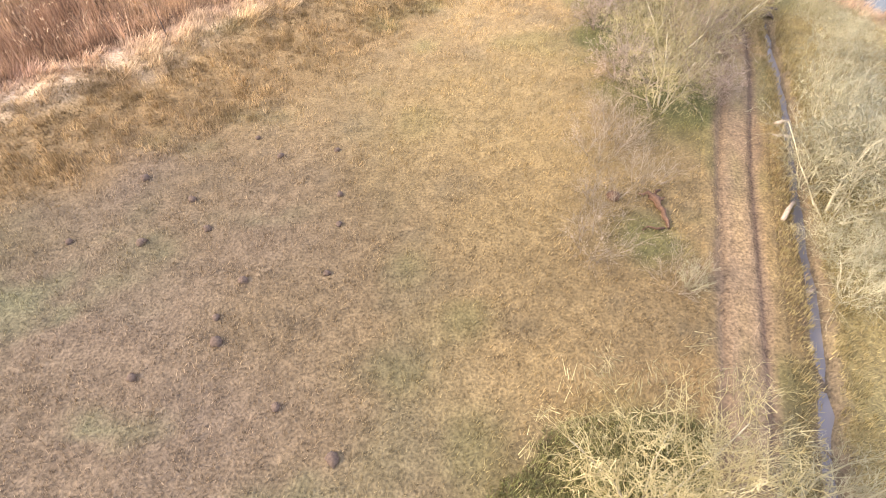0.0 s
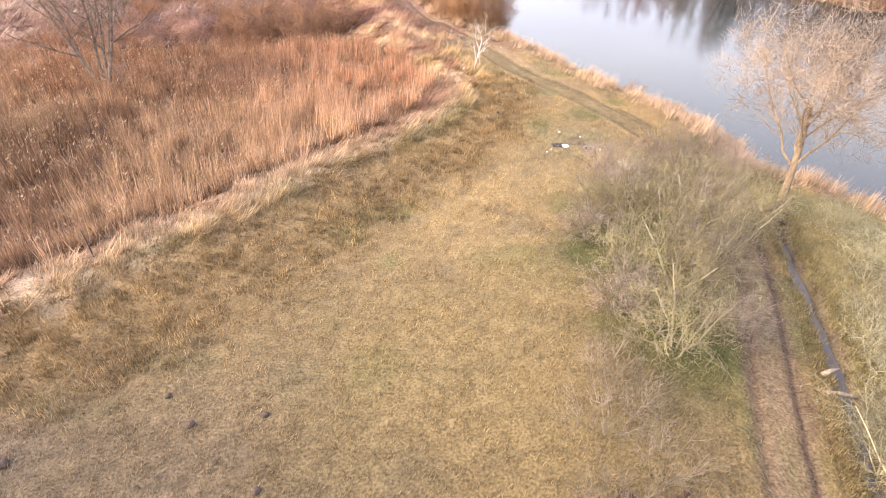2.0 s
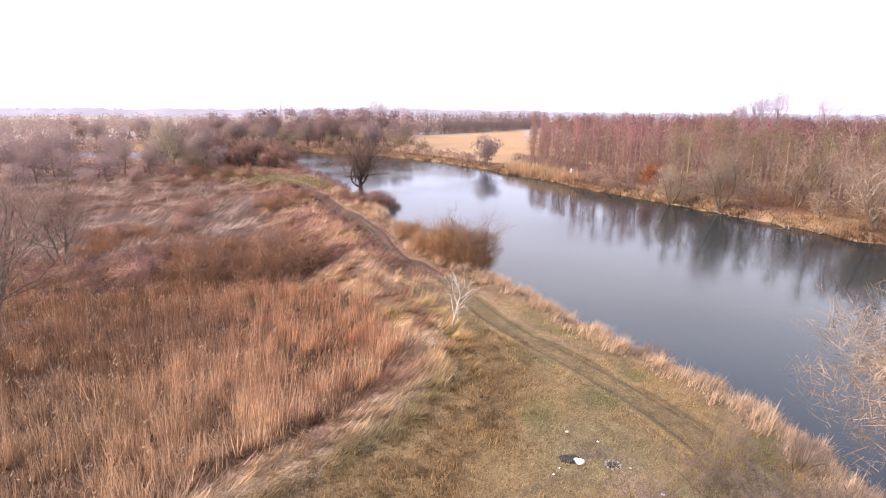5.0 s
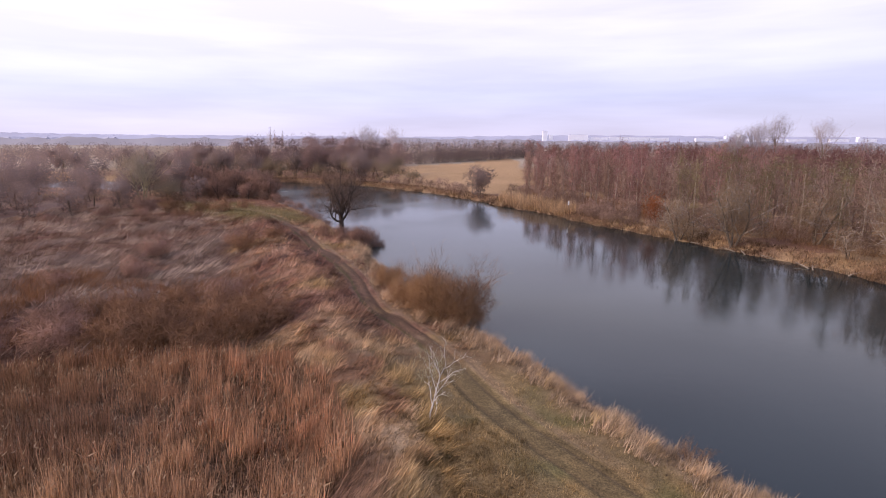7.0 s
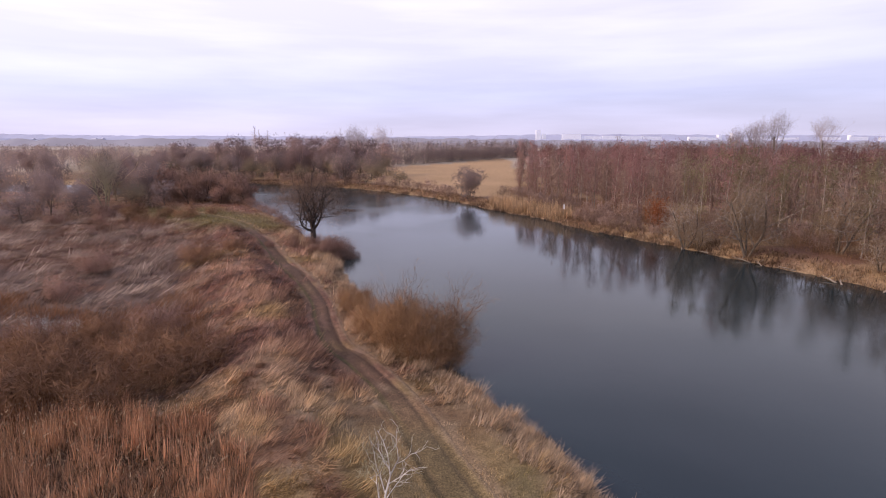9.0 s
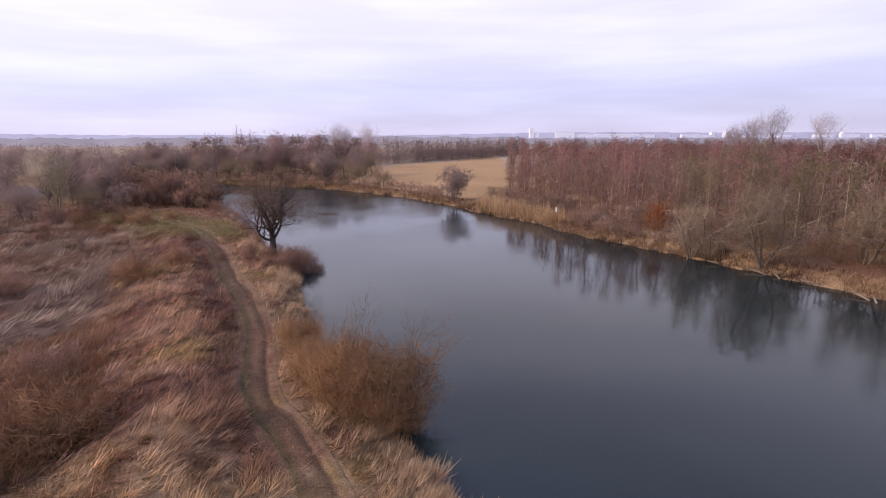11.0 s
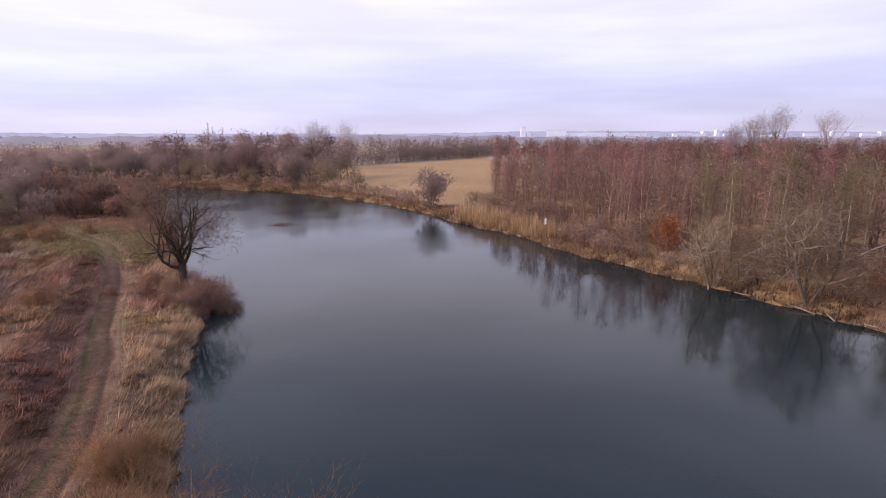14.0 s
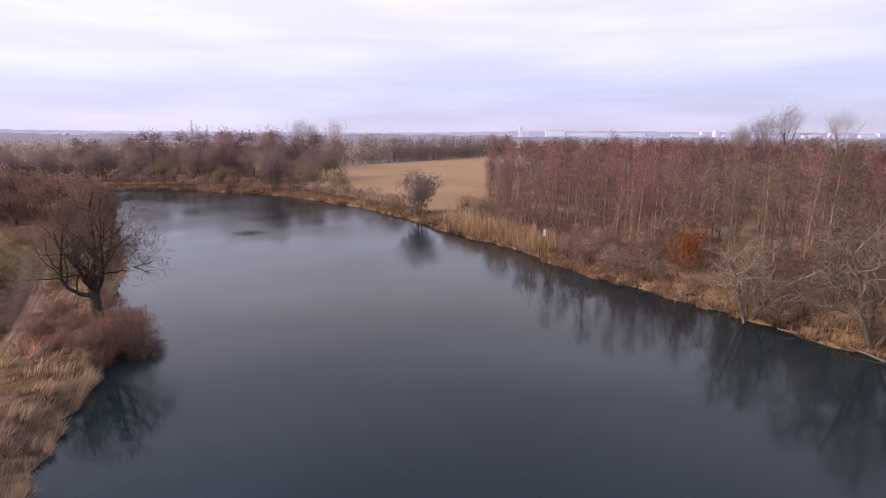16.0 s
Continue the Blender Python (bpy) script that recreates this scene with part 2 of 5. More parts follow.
    edge = step(-4.2, -1.4, c + 0.9 * w2) * (1 - step(0.2, 2.4, c + 0.8 * w2 + 0.5 * w3)) * (1 - step(50, 60, y)) * (0.75 + 0.25 * w3)
    col = mixc(col, STRAW, edge * 0.9)
    col = mixc(col, (0.13, 0.08, 0.048), p["reeds"] * step(1.5, 3, -c + 0.8 * w2) * 0.9)
    col = mixc(col, np.where(p["far"][..., None], (0.21, 0.13, 0.078), (0.34, 0.23, 0.135)), (1 - step(1.0, np.where(p["far"], 2.2, 4.0), p["river"] + w2)) * (1 - step(1.8, 2.4, -p["river"])) * 0.8)
    infield = inside(x, y, FIELD)
    far = np.where(infield[..., None], np.array(GOLD) * (1 + 0.12 * waves(x, y, 14, 27)[..., None]),
                   mixc(np.zeros(x.shape + (3,)) + np.array(LITTER), (0.33, 0.215, 0.11), step(-0.3, 0.4, w1 + w2 * 0.5)))
    col = np.where((p["far"] & (p["river"] > 0.8))[..., None], far, col)
    wide = 0.95 - 0.15 * step(66, 78, y)
    worn = (1 - step(wide, wide + 0.35, p["track"] + 0.2 * w2)) * (1 - 0.6 * step(136, 150, y))
    strip = np.exp(-(p["track"] / 0.34) ** 2) * step(-0.4, 0.5, w2) * 0.35
    col = mixc(col, np.where((y > 48)[..., None], (0.108, 0.080, 0.039), (0.138, 0.097, 0.059)), np.clip(worn * 0.85 - strip, 0, 1) * (1 - step(70, 80, y)))
    col = mixc(col, np.where(((p["tside"] < 0) & (p["track"] > 0.6))[..., None], (0.066, 0.056, 0.026), (0.078, 0.049, 0.032)), np.clip(worn * 0.9 - strip, 0, 1) * step(70, 80, y))
    col = mixc(col, (0.34, 0.235, 0.14), step(1.2, 1.6, p["track"]) * (1 - step(1.9, 2.7, p["track"] + 0.4 * w2)) * (p["tside"] > 0) * step(55, 66, y) * 0.7)
    col = mixc(col, (0.07, 0.048, 0.033), np.exp(-((p["track"] - 0.74) / 0.15) ** 2) * (p["tside"] > 0) * (1 - step(66, 76, y)) * (0.9 - 0.5 * step(40, 50, y)))
    col = mixc(col, (0.095, 0.066, 0.04), np.exp(-((p["track"] - 0.74) / 0.14) ** 2) * (p["tside"] < 0) * (1 - step(66, 76, y)) * (0.8 - 0.4 * step(40, 50, y)))
    col = mixc(col, (0.11, 0.082, 0.055), (1 - step(0.35, 0.8, p["ditch"] + 0.2 * w3)) * 0.85)
    yard = np.hypot(x - 11.6, (y - 47.6) * 1.2)
    col = mixc(col, (0.24, 0.20, 0.10), (1 - step(2.0, 4.5, yard)) * 0.6)
    col = mixc(col, (0.17, 0.13, 0.085), (1 - step(0.6, 1.6, yard + 0.3 * w3)) * 0.7)
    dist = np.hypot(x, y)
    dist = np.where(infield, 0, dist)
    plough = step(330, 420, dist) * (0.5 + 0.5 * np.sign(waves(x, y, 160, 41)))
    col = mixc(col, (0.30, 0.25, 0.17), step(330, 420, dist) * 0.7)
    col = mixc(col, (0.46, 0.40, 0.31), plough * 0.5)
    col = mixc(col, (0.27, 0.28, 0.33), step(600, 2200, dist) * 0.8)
    return np.clip(col, 0.01, 0.9)


# ---- materials ----
def material(name, rough=0.8, spec=0.3):
    m = bpy.data.materials.new(name)
    m.use_nodes = True
    b = m.node_tree.nodes["Principled BSDF"]
    b.inputs["Roughness"].default_value = rough
    b.inputs["Specular IOR Level"].default_value = spec
    return m, m.node_tree.nodes, m.node_tree.links, b


def noise_node(nodes, links, scale, detail=4, vector=None):
    n = nodes.new("ShaderNodeTexNoise")
    n.inputs["Scale"].default_value, n.inputs["Detail"].default_value = scale, detail
    if vector:
        links.new(vector, n.inputs["Vector"])
    return n


def scale_by(nodes, links, colour, fac, low, high):
    """Multiply a colour by a noise spread over low to high."""
    r = nodes.new("ShaderNodeMapRange")
    r.inputs["From Min"].default_value, r.inputs["From Max"].default_value = 0.3, 0.7
    r.inputs["To Min"].default_value, r.inputs["To Max"].default_value = low, high
    links.new(fac, r.inputs["Value"])
    v = nodes.new("ShaderNodeVectorMath")
    v.operation = "SCALE"
    links.new(colour, v.inputs[0])
    links.new(r.outputs[0], v.inputs["Scale"])
    return v.outputs[0]


def let_through(nodes, links, b, colour, share):
    """Thin dry stems and twigs pass part of the light."""
    out = [n for n in nodes if n.type == "OUTPUT_MATERIAL"][0]
    t, mix = nodes.new("ShaderNodeBsdfTranslucent"), nodes.new("ShaderNodeMixShader")
    mix.inputs[0].default_value = share
    links.new(colour, t.inputs["Color"])
    links.new(b.outputs[0], mix.inputs[1])
    links.new(t.outputs[0], mix.inputs[2])
    links.new(mix.outputs[0], out.inputs["Surface"])


def ground_material():
    m, n, l, b = material("winter_grass_and_earth", 0.95, 0.1)
    a = n.new("ShaderNodeAttribute")
    a.attribute_name = "cover"
    geo = n.new("ShaderNodeNewGeometry")
    n1, n2 = noise_node(n, l, 9.0, 6, geo.outputs["Position"]), noise_node(n, l, 1.7, 5, geo.outputs["Position"])
    c = scale_by(n, l, a.outputs["Color"], n1.outputs["Fac"], 0.55, 1.40)
    c = scale_by(n, l, c, n2.outputs["Fac"], 0.80, 1.20)
    l.new(c, b.inputs["Base Color"])
    bump = n.new("ShaderNodeBump")
    bump.inputs["Strength"].default_value, bump.inputs["Distance"].default_value = 0.7, 0.12
    l.new(n1.outputs["Fac"], bump.inputs["Height"])
    l.new(bump.outputs[0], b.inputs["Normal"])
    return m


def blade_material(name):
    """Dry stems and blades: the colour is that of the plant, blade by blade."""
    m, n, l, b = material(name, 0.75, 0.2)
    a = n.new("ShaderNodeAttribute")
    a.attribute_name = "cover"
    geo = n.new("ShaderNodeNewGeometry")
    r = n.new("ShaderNodeMapRange")
    r.inputs["To Min"].default_value, r.inputs["To Max"].default_value = 0.7, 1.35
    l.new(geo.outputs["Random Per Island"], r.inputs["Value"])
    v = n.new("ShaderNodeVectorMath")
    v.operation = "SCALE"
    l.new(a.outputs["Color"], v.inputs[0])
    l.new(r.outputs[0], v.inputs["Scale"])
    l.new(v.outputs[0], b.inputs["Base Color"])
    let_through(n, l, b, v.outputs[0], 0.4)
    return m


def bark_material(name, dark, light, scale=6.0, rough=0.9, spread=0.25, gaps=0.0):
    """Bark or twigs. gaps: the open share of a far spray of twigs."""
    m, n, l, b = material(name, rough, 0.15)
    geo, info = n.new("ShaderNodeNewGeometry"), n.new("ShaderNodeObjectInfo")
    stretch = n.new("ShaderNodeMapping")
    stretch.inputs["Scale"].default_value = (1, 1, 0.3)
    l.new(geo.outputs["Position"], stretch.inputs[0])
    nz = noise_node(n, l, scale, 5, stretch.outputs[0])
    ramp = n.new("ShaderNodeValToRGB")
    ramp.color_ramp.elements[0].position, ramp.color_ramp.elements[0].color = 0.35, (*dark, 1)
    ramp.color_ramp.elements[1].position, ramp.color_ramp.elements[1].color = 0.65, (*light, 1)
    l.new(nz.outputs["Fac"], ramp.inputs[0])
    r = n.new("ShaderNodeMapRange")
    r.inputs["To Min"].default_value, r.inputs["To Max"].default_value = 1 - spread, 1 + spread
    l.new(info.outputs["Random"], r.inputs["Value"])
    v = n.new("ShaderNodeVectorMath")
    v.operation = "SCALE"
    l.new(ramp.outputs["Color"], v.inputs[0])
    l.new(r.outputs[0], v.inputs["Scale"])
    l.new(v.outputs[0], b.inputs["Base Color"])
    bump = n.new("ShaderNodeBump")
    bump.inputs["Strength"].default_value, bump.inputs["Distance"].default_value = 0.6, 0.03
    l.new(nz.outputs["Fac"], bump.inputs["Height"])
    l.new(bump.outputs[0], b.inputs["Normal"])
    if "twigs" in name or "leaves" in name:
        let_through(n, l, b, v.outputs[0], 0.42)
    if gaps:
        out = [k for k in n if k.type == "OUTPUT_MATERIAL"][0]
        clear, mix = n.new("ShaderNodeBsdfTransparent"), n.new("ShaderNodeMixShader")
        mix.inputs[0].default_value = gaps
        l.new(out.inputs["Surface"].links[0].from_socket, mix.inputs[1])
        l.new(clear.outputs[0], mix.inputs[2])
        l.new(mix.outputs[0], out.inputs["Surface"])
    return m


def water_material(name, body, ripple, rough):
    m, n, l, b = material(name, rough, 0.5)
    b.inputs["IOR"].default_value = 1.33
    geo = n.new("ShaderNodeNewGeometry")
    big, fine = noise_node(n, l, 0.035, 4, geo.outputs["Position"]), noise_node(n, l, 1.1, 3, geo.outputs["Position"])
    ramp = n.new("ShaderNodeValToRGB")
    ramp.color_ramp.elements[0].position, ramp.color_ramp.elements[0].color = 0.35, (*body, 1)
    ramp.color_ramp.elements[1].position, ramp.color_ramp.elements[1].color = 0.7, (*[1.5 * v for v in body], 1)
    l.new(big.outputs["Fac"], ramp.inputs[0])
    l.new(ramp.outputs["Color"], b.inputs["Base Color"])
    patch = noise_node(n, l, 0.05, 5, geo.outputs["Position"])
    rr = n.new("ShaderNodeMapRange")
    rr.inputs["From Min"].default_value, rr.inputs["From Max"].default_value = 0.40, 0.62
    rr.inputs["To Min"].default_value, rr.inputs["To Max"].default_value = rough * 0.6, rough * 1.8
    l.new(patch.outputs["Fac"], rr.inputs["Value"])
    sep = n.new("ShaderNodeSeparateXYZ")
    l.new(geo.outputs["Position"], sep.inputs[0])
    wind = n.new("ShaderNodeMapRange")
    wind.inputs["From Min"].default_value, wind.inputs["From Max"].default_value = 140.0, 200.0
    wind.inputs["To Max"].default_value = 0.20
    l.new(sep.outputs["Y"], wind.inputs["Value"])
    gust = n.new("ShaderNodeMath")
    gust.operation = "MULTIPLY_ADD"
    l.new(wind.outputs[0], gust.inputs[0])
    l.new(patch.outputs["Fac"], gust.inputs[1])
    l.new(rr.outputs[0], gust.inputs[2])
    l.new(gust.outputs[0], b.inputs["Roughness"])
    bump = n.new("ShaderNodeBump")
    bump.inputs["Strength"].default_value, bump.inputs["Distance"].default_value = ripple, 0.05
    l.new(fine.outputs["Fac"], bump.inputs["Height"])
    l.new(bump.outputs[0], b.inputs["Normal"])
    return m


def plain_material(name, colour, rough=0.7, amount=0.25, scale=3.0, metal=0.0):
    m, n, l, b = material(name, rough)
    b.inputs["Metallic"].default_value = metal
    geo = n.new("ShaderNodeNewGeometry")
    nz = noise_node(n, l, scale, 6, geo.outputs["Position"])
    rgb = n.new("ShaderNodeRGB")
    rgb.outputs[0].default_value = (*colour, 1)
    l.new(scale_by(n, l, rgb.outputs[0], nz.outputs["Fac"], 1 - amount, 1 + amount), b.inputs["Base Color"])
    return m


M_GROUND = ground_material()
M_GRASS, M_REED, M_STRAW = blade_material("dry_grass"), blade_material("dry_reed"), blade_material("flattened_straw")
M_WATER = water_material("river_water", (0.0092, 0.0173, 0.0182), 0.15, 0.075)
M_DITCH = water_material("ditch_water", (0.125, 0.115, 0.108), 0.05, 0.16)
M_DITCH.node_tree.nodes["Principled BSDF"].inputs["Specular IOR Level"].default_value = 0.25
M_BARK = bark_material("grey_brown_bark", (0.10, 0.075, 0.055), (0.22, 0.175, 0.13))
M_BARK_DARK = bark_material("dark_wet_bark", (0.035, 0.027, 0.023), (0.10, 0.078, 0.062))
M_LICHEN = bark_material("lichened_bark", (0.19, 0.165, 0.095), (0.40, 0.36, 0.235), 4.0)
M_TWIG_OLIVE = bark_material("olive_twigs", (0.19, 0.15, 0.08), (0.34, 0.275, 0.15), 2.0)
M_TWIG_BROWN = bark_material("brown_twigs", (0.155, 0.10, 0.072), (0.28, 0.19, 0.135), 2.0)
M_TWIG_RUST = bark_material("rust_twigs", (0.25, 0.138, 0.076), (0.44, 0.262, 0.135), 2.0)
M_TWIG_PURPLE = bark_material("purple_brown_twigs", (0.26, 0.13, 0.11), (0.41, 0.22, 0.185), 2.0, spread=0.35)
M_TWIG_PEACH = bark_material("pale_peach_twigs", (0.33, 0.245, 0.165), (0.51, 0.39, 0.27), 2.0)
M_TWIG_GREY = bark_material("grey_twigs", (0.21, 0.17, 0.12), (0.38, 0.315, 0.23), 2.0)
M_TWIG_PALE = bark_material("pale_lichened_twigs", (0.29, 0.265, 0.165), (0.46, 0.425, 0.27), 2.0)
M_TWIG_YELLOW = bark_material("yellow_willow_twigs", (0.42, 0.30, 0.09), (0.55, 0.42, 0.15), 2.0)
M_TWIG_RUSSET = bark_material("russet_twigs", (0.235, 0.135, 0.10), (0.38, 0.235, 0.175), 2.0)
M_TWIG_GREYBROWN = bark_material("grey_brown_twigs", (0.27, 0.175, 0.13), (0.44, 0.30, 0.225), 2.0, spread=0.35)
M_TWIG_GREYOLIVE = bark_material("grey_olive_twigs", (0.25, 0.17, 0.105), (0.40, 0.285, 0.18), 2.0)
M_TWIG_DULL = bark_material("dull_brown_twigs", (0.205, 0.112, 0.066), (0.34, 0.195, 0.115), 2.0)
M_TWIG_FARBROWN = bark_material("haze_grey_russet_twigs", (0.26, 0.185, 0.158), (0.36, 0.265, 0.228), 0.25, spread=0.2, gaps=0.55)
M_TWIG_FARRED = bark_material("haze_red_brown_twigs", (0.255, 0.165, 0.142), (0.35, 0.235, 0.205), 0.25, spread=0.22, gaps=0.55)
M_TWIG_FAROLIVE = bark_material("far_olive_twigs", (0.25, 0.185, 0.115), (0.36, 0.27, 0.17), 0.25, spread=0.2, gaps=0.55)
M_TWIG_THICKET = bark_material("olive_thicket_twigs", (0.30, 0.255, 0.125), (0.50, 0.43, 0.23), 2.0)
M_TWIG_MAUVE = bark_material("mauve_grey_twigs", (0.32, 0.245, 0.19), (0.52, 0.41, 0.325), 2.0)
M_TWIG_DARK = bark_material("dark_brown_twigs", (0.085, 0.056, 0.044), (0.16, 0.11, 0.085), 2.0)
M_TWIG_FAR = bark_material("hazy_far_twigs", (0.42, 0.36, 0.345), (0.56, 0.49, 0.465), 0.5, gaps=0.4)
M_BARK_WARM = bark_material("warm_willow_bark", (0.17, 0.12, 0.075), (0.33, 0.25, 0.16))
M_ALDER = bark_material("alder_bark", (0.20, 0.155, 0.12), (0.42, 0.345, 0.27), 3.0, spread=0.45)
M_BIRCH = bark_material("birch_bark", (0.30, 0.27, 0.23), (0.75, 0.70, 0.62), 5.0)
M_LEAF = bark_material("withered_oak_leaves", (0.33, 0.11, 0.045), (0.48, 0.19, 0.08), 3.0)
M_SOIL = plain_material("turned_soil", (0.075, 0.052, 0.036), 1.0, 0.4, 12)
M_WOOD = plain_material("weathered_wood", (0.26, 0.21, 0.155), 0.9, 0.35, 9)
M_ROT = plain_material("rotten_wood", (0.085, 0.048, 0.028), 1.0, 0.5, 10)
M_WHITE = plain_material("white_paint", (0.80, 0.79, 0.77), 0.5, 0.06, 2)
M_ASH = plain_material("charcoal_and_ash", (0.035, 0.032, 0.03), 1.0, 0.6, 9)
M_STONE = plain_material("grey_stone", (0.28, 0.26, 0.24), 0.9, 0.3, 7)
M_CITY = plain_material("far_white_facade", (0.88, 0.88, 0.90), 0.8, 0.03, 0.02)
M_CITY_GREY = plain_material("far_grey_roof", (0.42, 0.42, 0.48), 0.8, 0.1, 0.02)
M_GLASS_FAR = plain_material("far_window_band", (0.70, 0.71, 0.76), 0.3, 0.1, 0.05)
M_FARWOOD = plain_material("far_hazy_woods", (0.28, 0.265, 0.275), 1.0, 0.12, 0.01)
M_FARRIDGE = plain_material("far_haze_blue_ridge", (0.40, 0.41, 0.49), 1.0, 0.08, 0.01)


# ---- mesh helpers ----
def mesh_arrays(name, verts, faces, mats, colours=None, index=None, smooth=False, normals=None):
    """A mesh from arrays: verts (n, 3), faces (m, 3) or (m, 4). normals: one for each vertex."""
    me = bpy.data.meshes.new(name)
    verts, faces = np.asarray(verts, np.float32), np.asarray(faces, np.int32)
    k = faces.shape[1]
    me.vertices.add(len(verts))
    me.vertices.foreach_set("co", verts.ravel())
    me.loops.add(faces.size)
    me.loops.foreach_set("vertex_index", faces.ravel())
    me.polygons.add(len(faces))
    me.polygons.foreach_set("loop_start", np.arange(0, faces.size, k, dtype=np.int32))
    if index is not None:
        me.polygons.foreach_set("material_index", np.asarray(index, np.int32))
    if smooth:
        me.polygons.foreach_set("use_smooth", np.ones(len(faces), bool))
    for m in mats:
        me.materials.append(m)
    if colours is not None:
        at = me.color_attributes.new("cover", "FLOAT_COLOR", "POINT")
        rgba = np.ones((len(verts), 4), np.float32)
        rgba[:, :3] = colours
        at.data.foreach_set("color", rgba.ravel())
    me.update(calc_edges=True)
    if normals is not None:
        me.normals_split_custom_set_from_vertices(np.asarray(normals, np.float32).tolist())
    return me


def part(name, data, parent, label=""):
    ob = new(name, data)
    ob.parent = parent
    if label:
        ob["label"] = label
    return ob


def bm_mesh(name, bm, mat, smooth=False):
    me = bpy.data.meshes.new(name)
    bm.to_mesh(me)
    bm.free()
    me.materials.append(mat)
    for f in me.polygons:
        f.use_smooth = smooth
    return me


def ground_z(x, y):
    return float(height(lay(np.array([x]), np.array([y])))[0])


# ---- ground ----
def axis(lo, hi, fine, out_lo, out_hi, grow):
    mid = list(np.arange(lo, hi + 1e-6, fine))
    up, s = [], fine
    v = hi
    while v < out_hi:
        s *= grow
        v += s
        up.append(min(v, out_hi))
    down, s, v = [], fine, lo
    while v > out_lo:
        s *= grow
        v -= s
        down.append(max(v, out_lo))
    return np.array(down[::-1] + mid + up)


def build_ground():
    xs = axis(-34, 30, 0.72, -4400, 4400, 1.09)
    ys = axis(1, 142, 0.72, -1500, 4600, 1.075)
    xs = np.concatenate([xs[xs < 8], np.arange(8, 22, 0.3), xs[xs > 22]])
    ys = np.concatenate([ys[ys < 1], np.arange(1, 46, 0.5), ys[ys > 46]])
    gx, gy = np.meshgrid(xs, ys)
    p = lay(gx.ravel(), gy.ravel())
    z = height(p)
    v = np.stack([gx.ravel(), gy.ravel(), z], 1)
    w, h = len(xs), len(ys)
    i = (np.arange(h - 1)[:, None] * w + np.arange(w - 1)[None, :]).ravel()
    f = np.stack([i, i + 1, i + w + 1, i + w], 1)
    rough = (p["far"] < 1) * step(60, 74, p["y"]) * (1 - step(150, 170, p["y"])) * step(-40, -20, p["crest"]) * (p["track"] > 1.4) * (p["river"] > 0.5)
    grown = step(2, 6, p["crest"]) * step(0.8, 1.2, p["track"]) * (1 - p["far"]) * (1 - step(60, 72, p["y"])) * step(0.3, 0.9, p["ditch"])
    col = cover(p) * (1 - 0.28 * grown - 0.35 * rough)[:, None]          # darker under the grass: shade between the blades put into the colour
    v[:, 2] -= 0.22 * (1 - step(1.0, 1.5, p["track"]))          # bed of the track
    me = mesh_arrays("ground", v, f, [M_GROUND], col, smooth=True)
    tagged(new("ground", me), "dry winter meadow, low levee and river banks with bleached grass", "ground", kind="structure")


build_ground()


def build_track():
    """The two-rut track, with its middle strip, as a finer sheet in its bed."""
    line = smooth_line(TRACK, 0.5)
    t = np.gradient(line, axis=0)
    t /= np.linalg.norm(t, axis=1)[:, None]
    side = np.stack([-t[:, 1], t[:, 0]], 1)
    off = np.linspace(-1.9, 1.9, 31)
    q = line[:, None, :] + side[:, None, :] * off[None, :, None]
    p = lay(q[..., 0].ravel(), q[..., 1].ravel())
    d = np.tile(np.abs(off), len(line))
    z = height(p) + 0.05 - 0.16 * step(1.5, 1.9, d)
    w, h = len(off), len(line)
    i = (np.arange(h - 1)[:, None] * w + np.arange(w - 1)[None, :]).ravel()
    f = np.stack([i, i + w, i + w + 1, i + 1], 1)
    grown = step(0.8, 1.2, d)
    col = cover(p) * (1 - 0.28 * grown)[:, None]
    v = np.stack([p["x"], p["y"], z], 1)
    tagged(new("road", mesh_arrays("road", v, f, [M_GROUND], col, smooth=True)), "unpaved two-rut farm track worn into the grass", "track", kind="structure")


build_track()


def build_river():
    verts = []
    for line, sgn in ((L_LINE, 1), (R_LINE, -1)):
        t = np.gradient(line, axis=0)
        t /= np.linalg.norm(t, axis=1)[:, None]
        nrm = np.stack([-t[:, 1], t[:, 0]], 1) * sgn
        verts.append(line + 2.2 * nrm)
    ring = np.concatenate([verts[0], verts[1][::-1]])
    bm = bmesh.new()
    vs = [bm.verts.new((a, b, WATER)) for a, b in ring]
    fc = bm.faces.new(vs)
    bm.normal_update()
    if fc.normal.z < 0:
        fc.normal_flip()
    bmesh.ops.triangulate(bm, faces=bm.faces[:])
    tagged(new("water", bm_mesh("water", bm, M_WATER)), "calm dark blue-green river reflecting the cloudy sky", "river", kind="structure")
    bm = bmesh.new()
    t = np.gradient(DITCH_LINE, axis=0)
    t /= np.linalg.norm(t, axis=1)[:, None]
    nrm = np.stack([-t[:, 1], t[:, 0]], 1)
    rows = [[bm.verts.new((*(q + s * 0.44 * m), -0.48)) for s in (-1, 1)] for q, m in zip(DITCH_LINE, nrm)]
    for a, b in zip(rows[:-1], rows[1:]):
        bm.faces.new((a[1], a[0], b[0], b[1]))
    tagged(new("ditch_water", bm_mesh("ditch_water", bm, M_DITCH)), "narrow ditch of still dark water beside the track", "ditch", kind="structure")


build_river()


# ---- grasses and reeds ----
def scatter(n, box, keep, seed):
    """n random places in a box of the plan, thinned by keep(p), a chance from 0 to 1."""
    r = np.random.RandomState(seed)
    x, y = r.uniform(box[0], box[2], n), r.uniform(box[1], box[3], n)
    p = lay(x, y)
    ok = r.uniform(0, 1, n) < keep(p)
    return {k: v[ok] for k, v in p.items()}


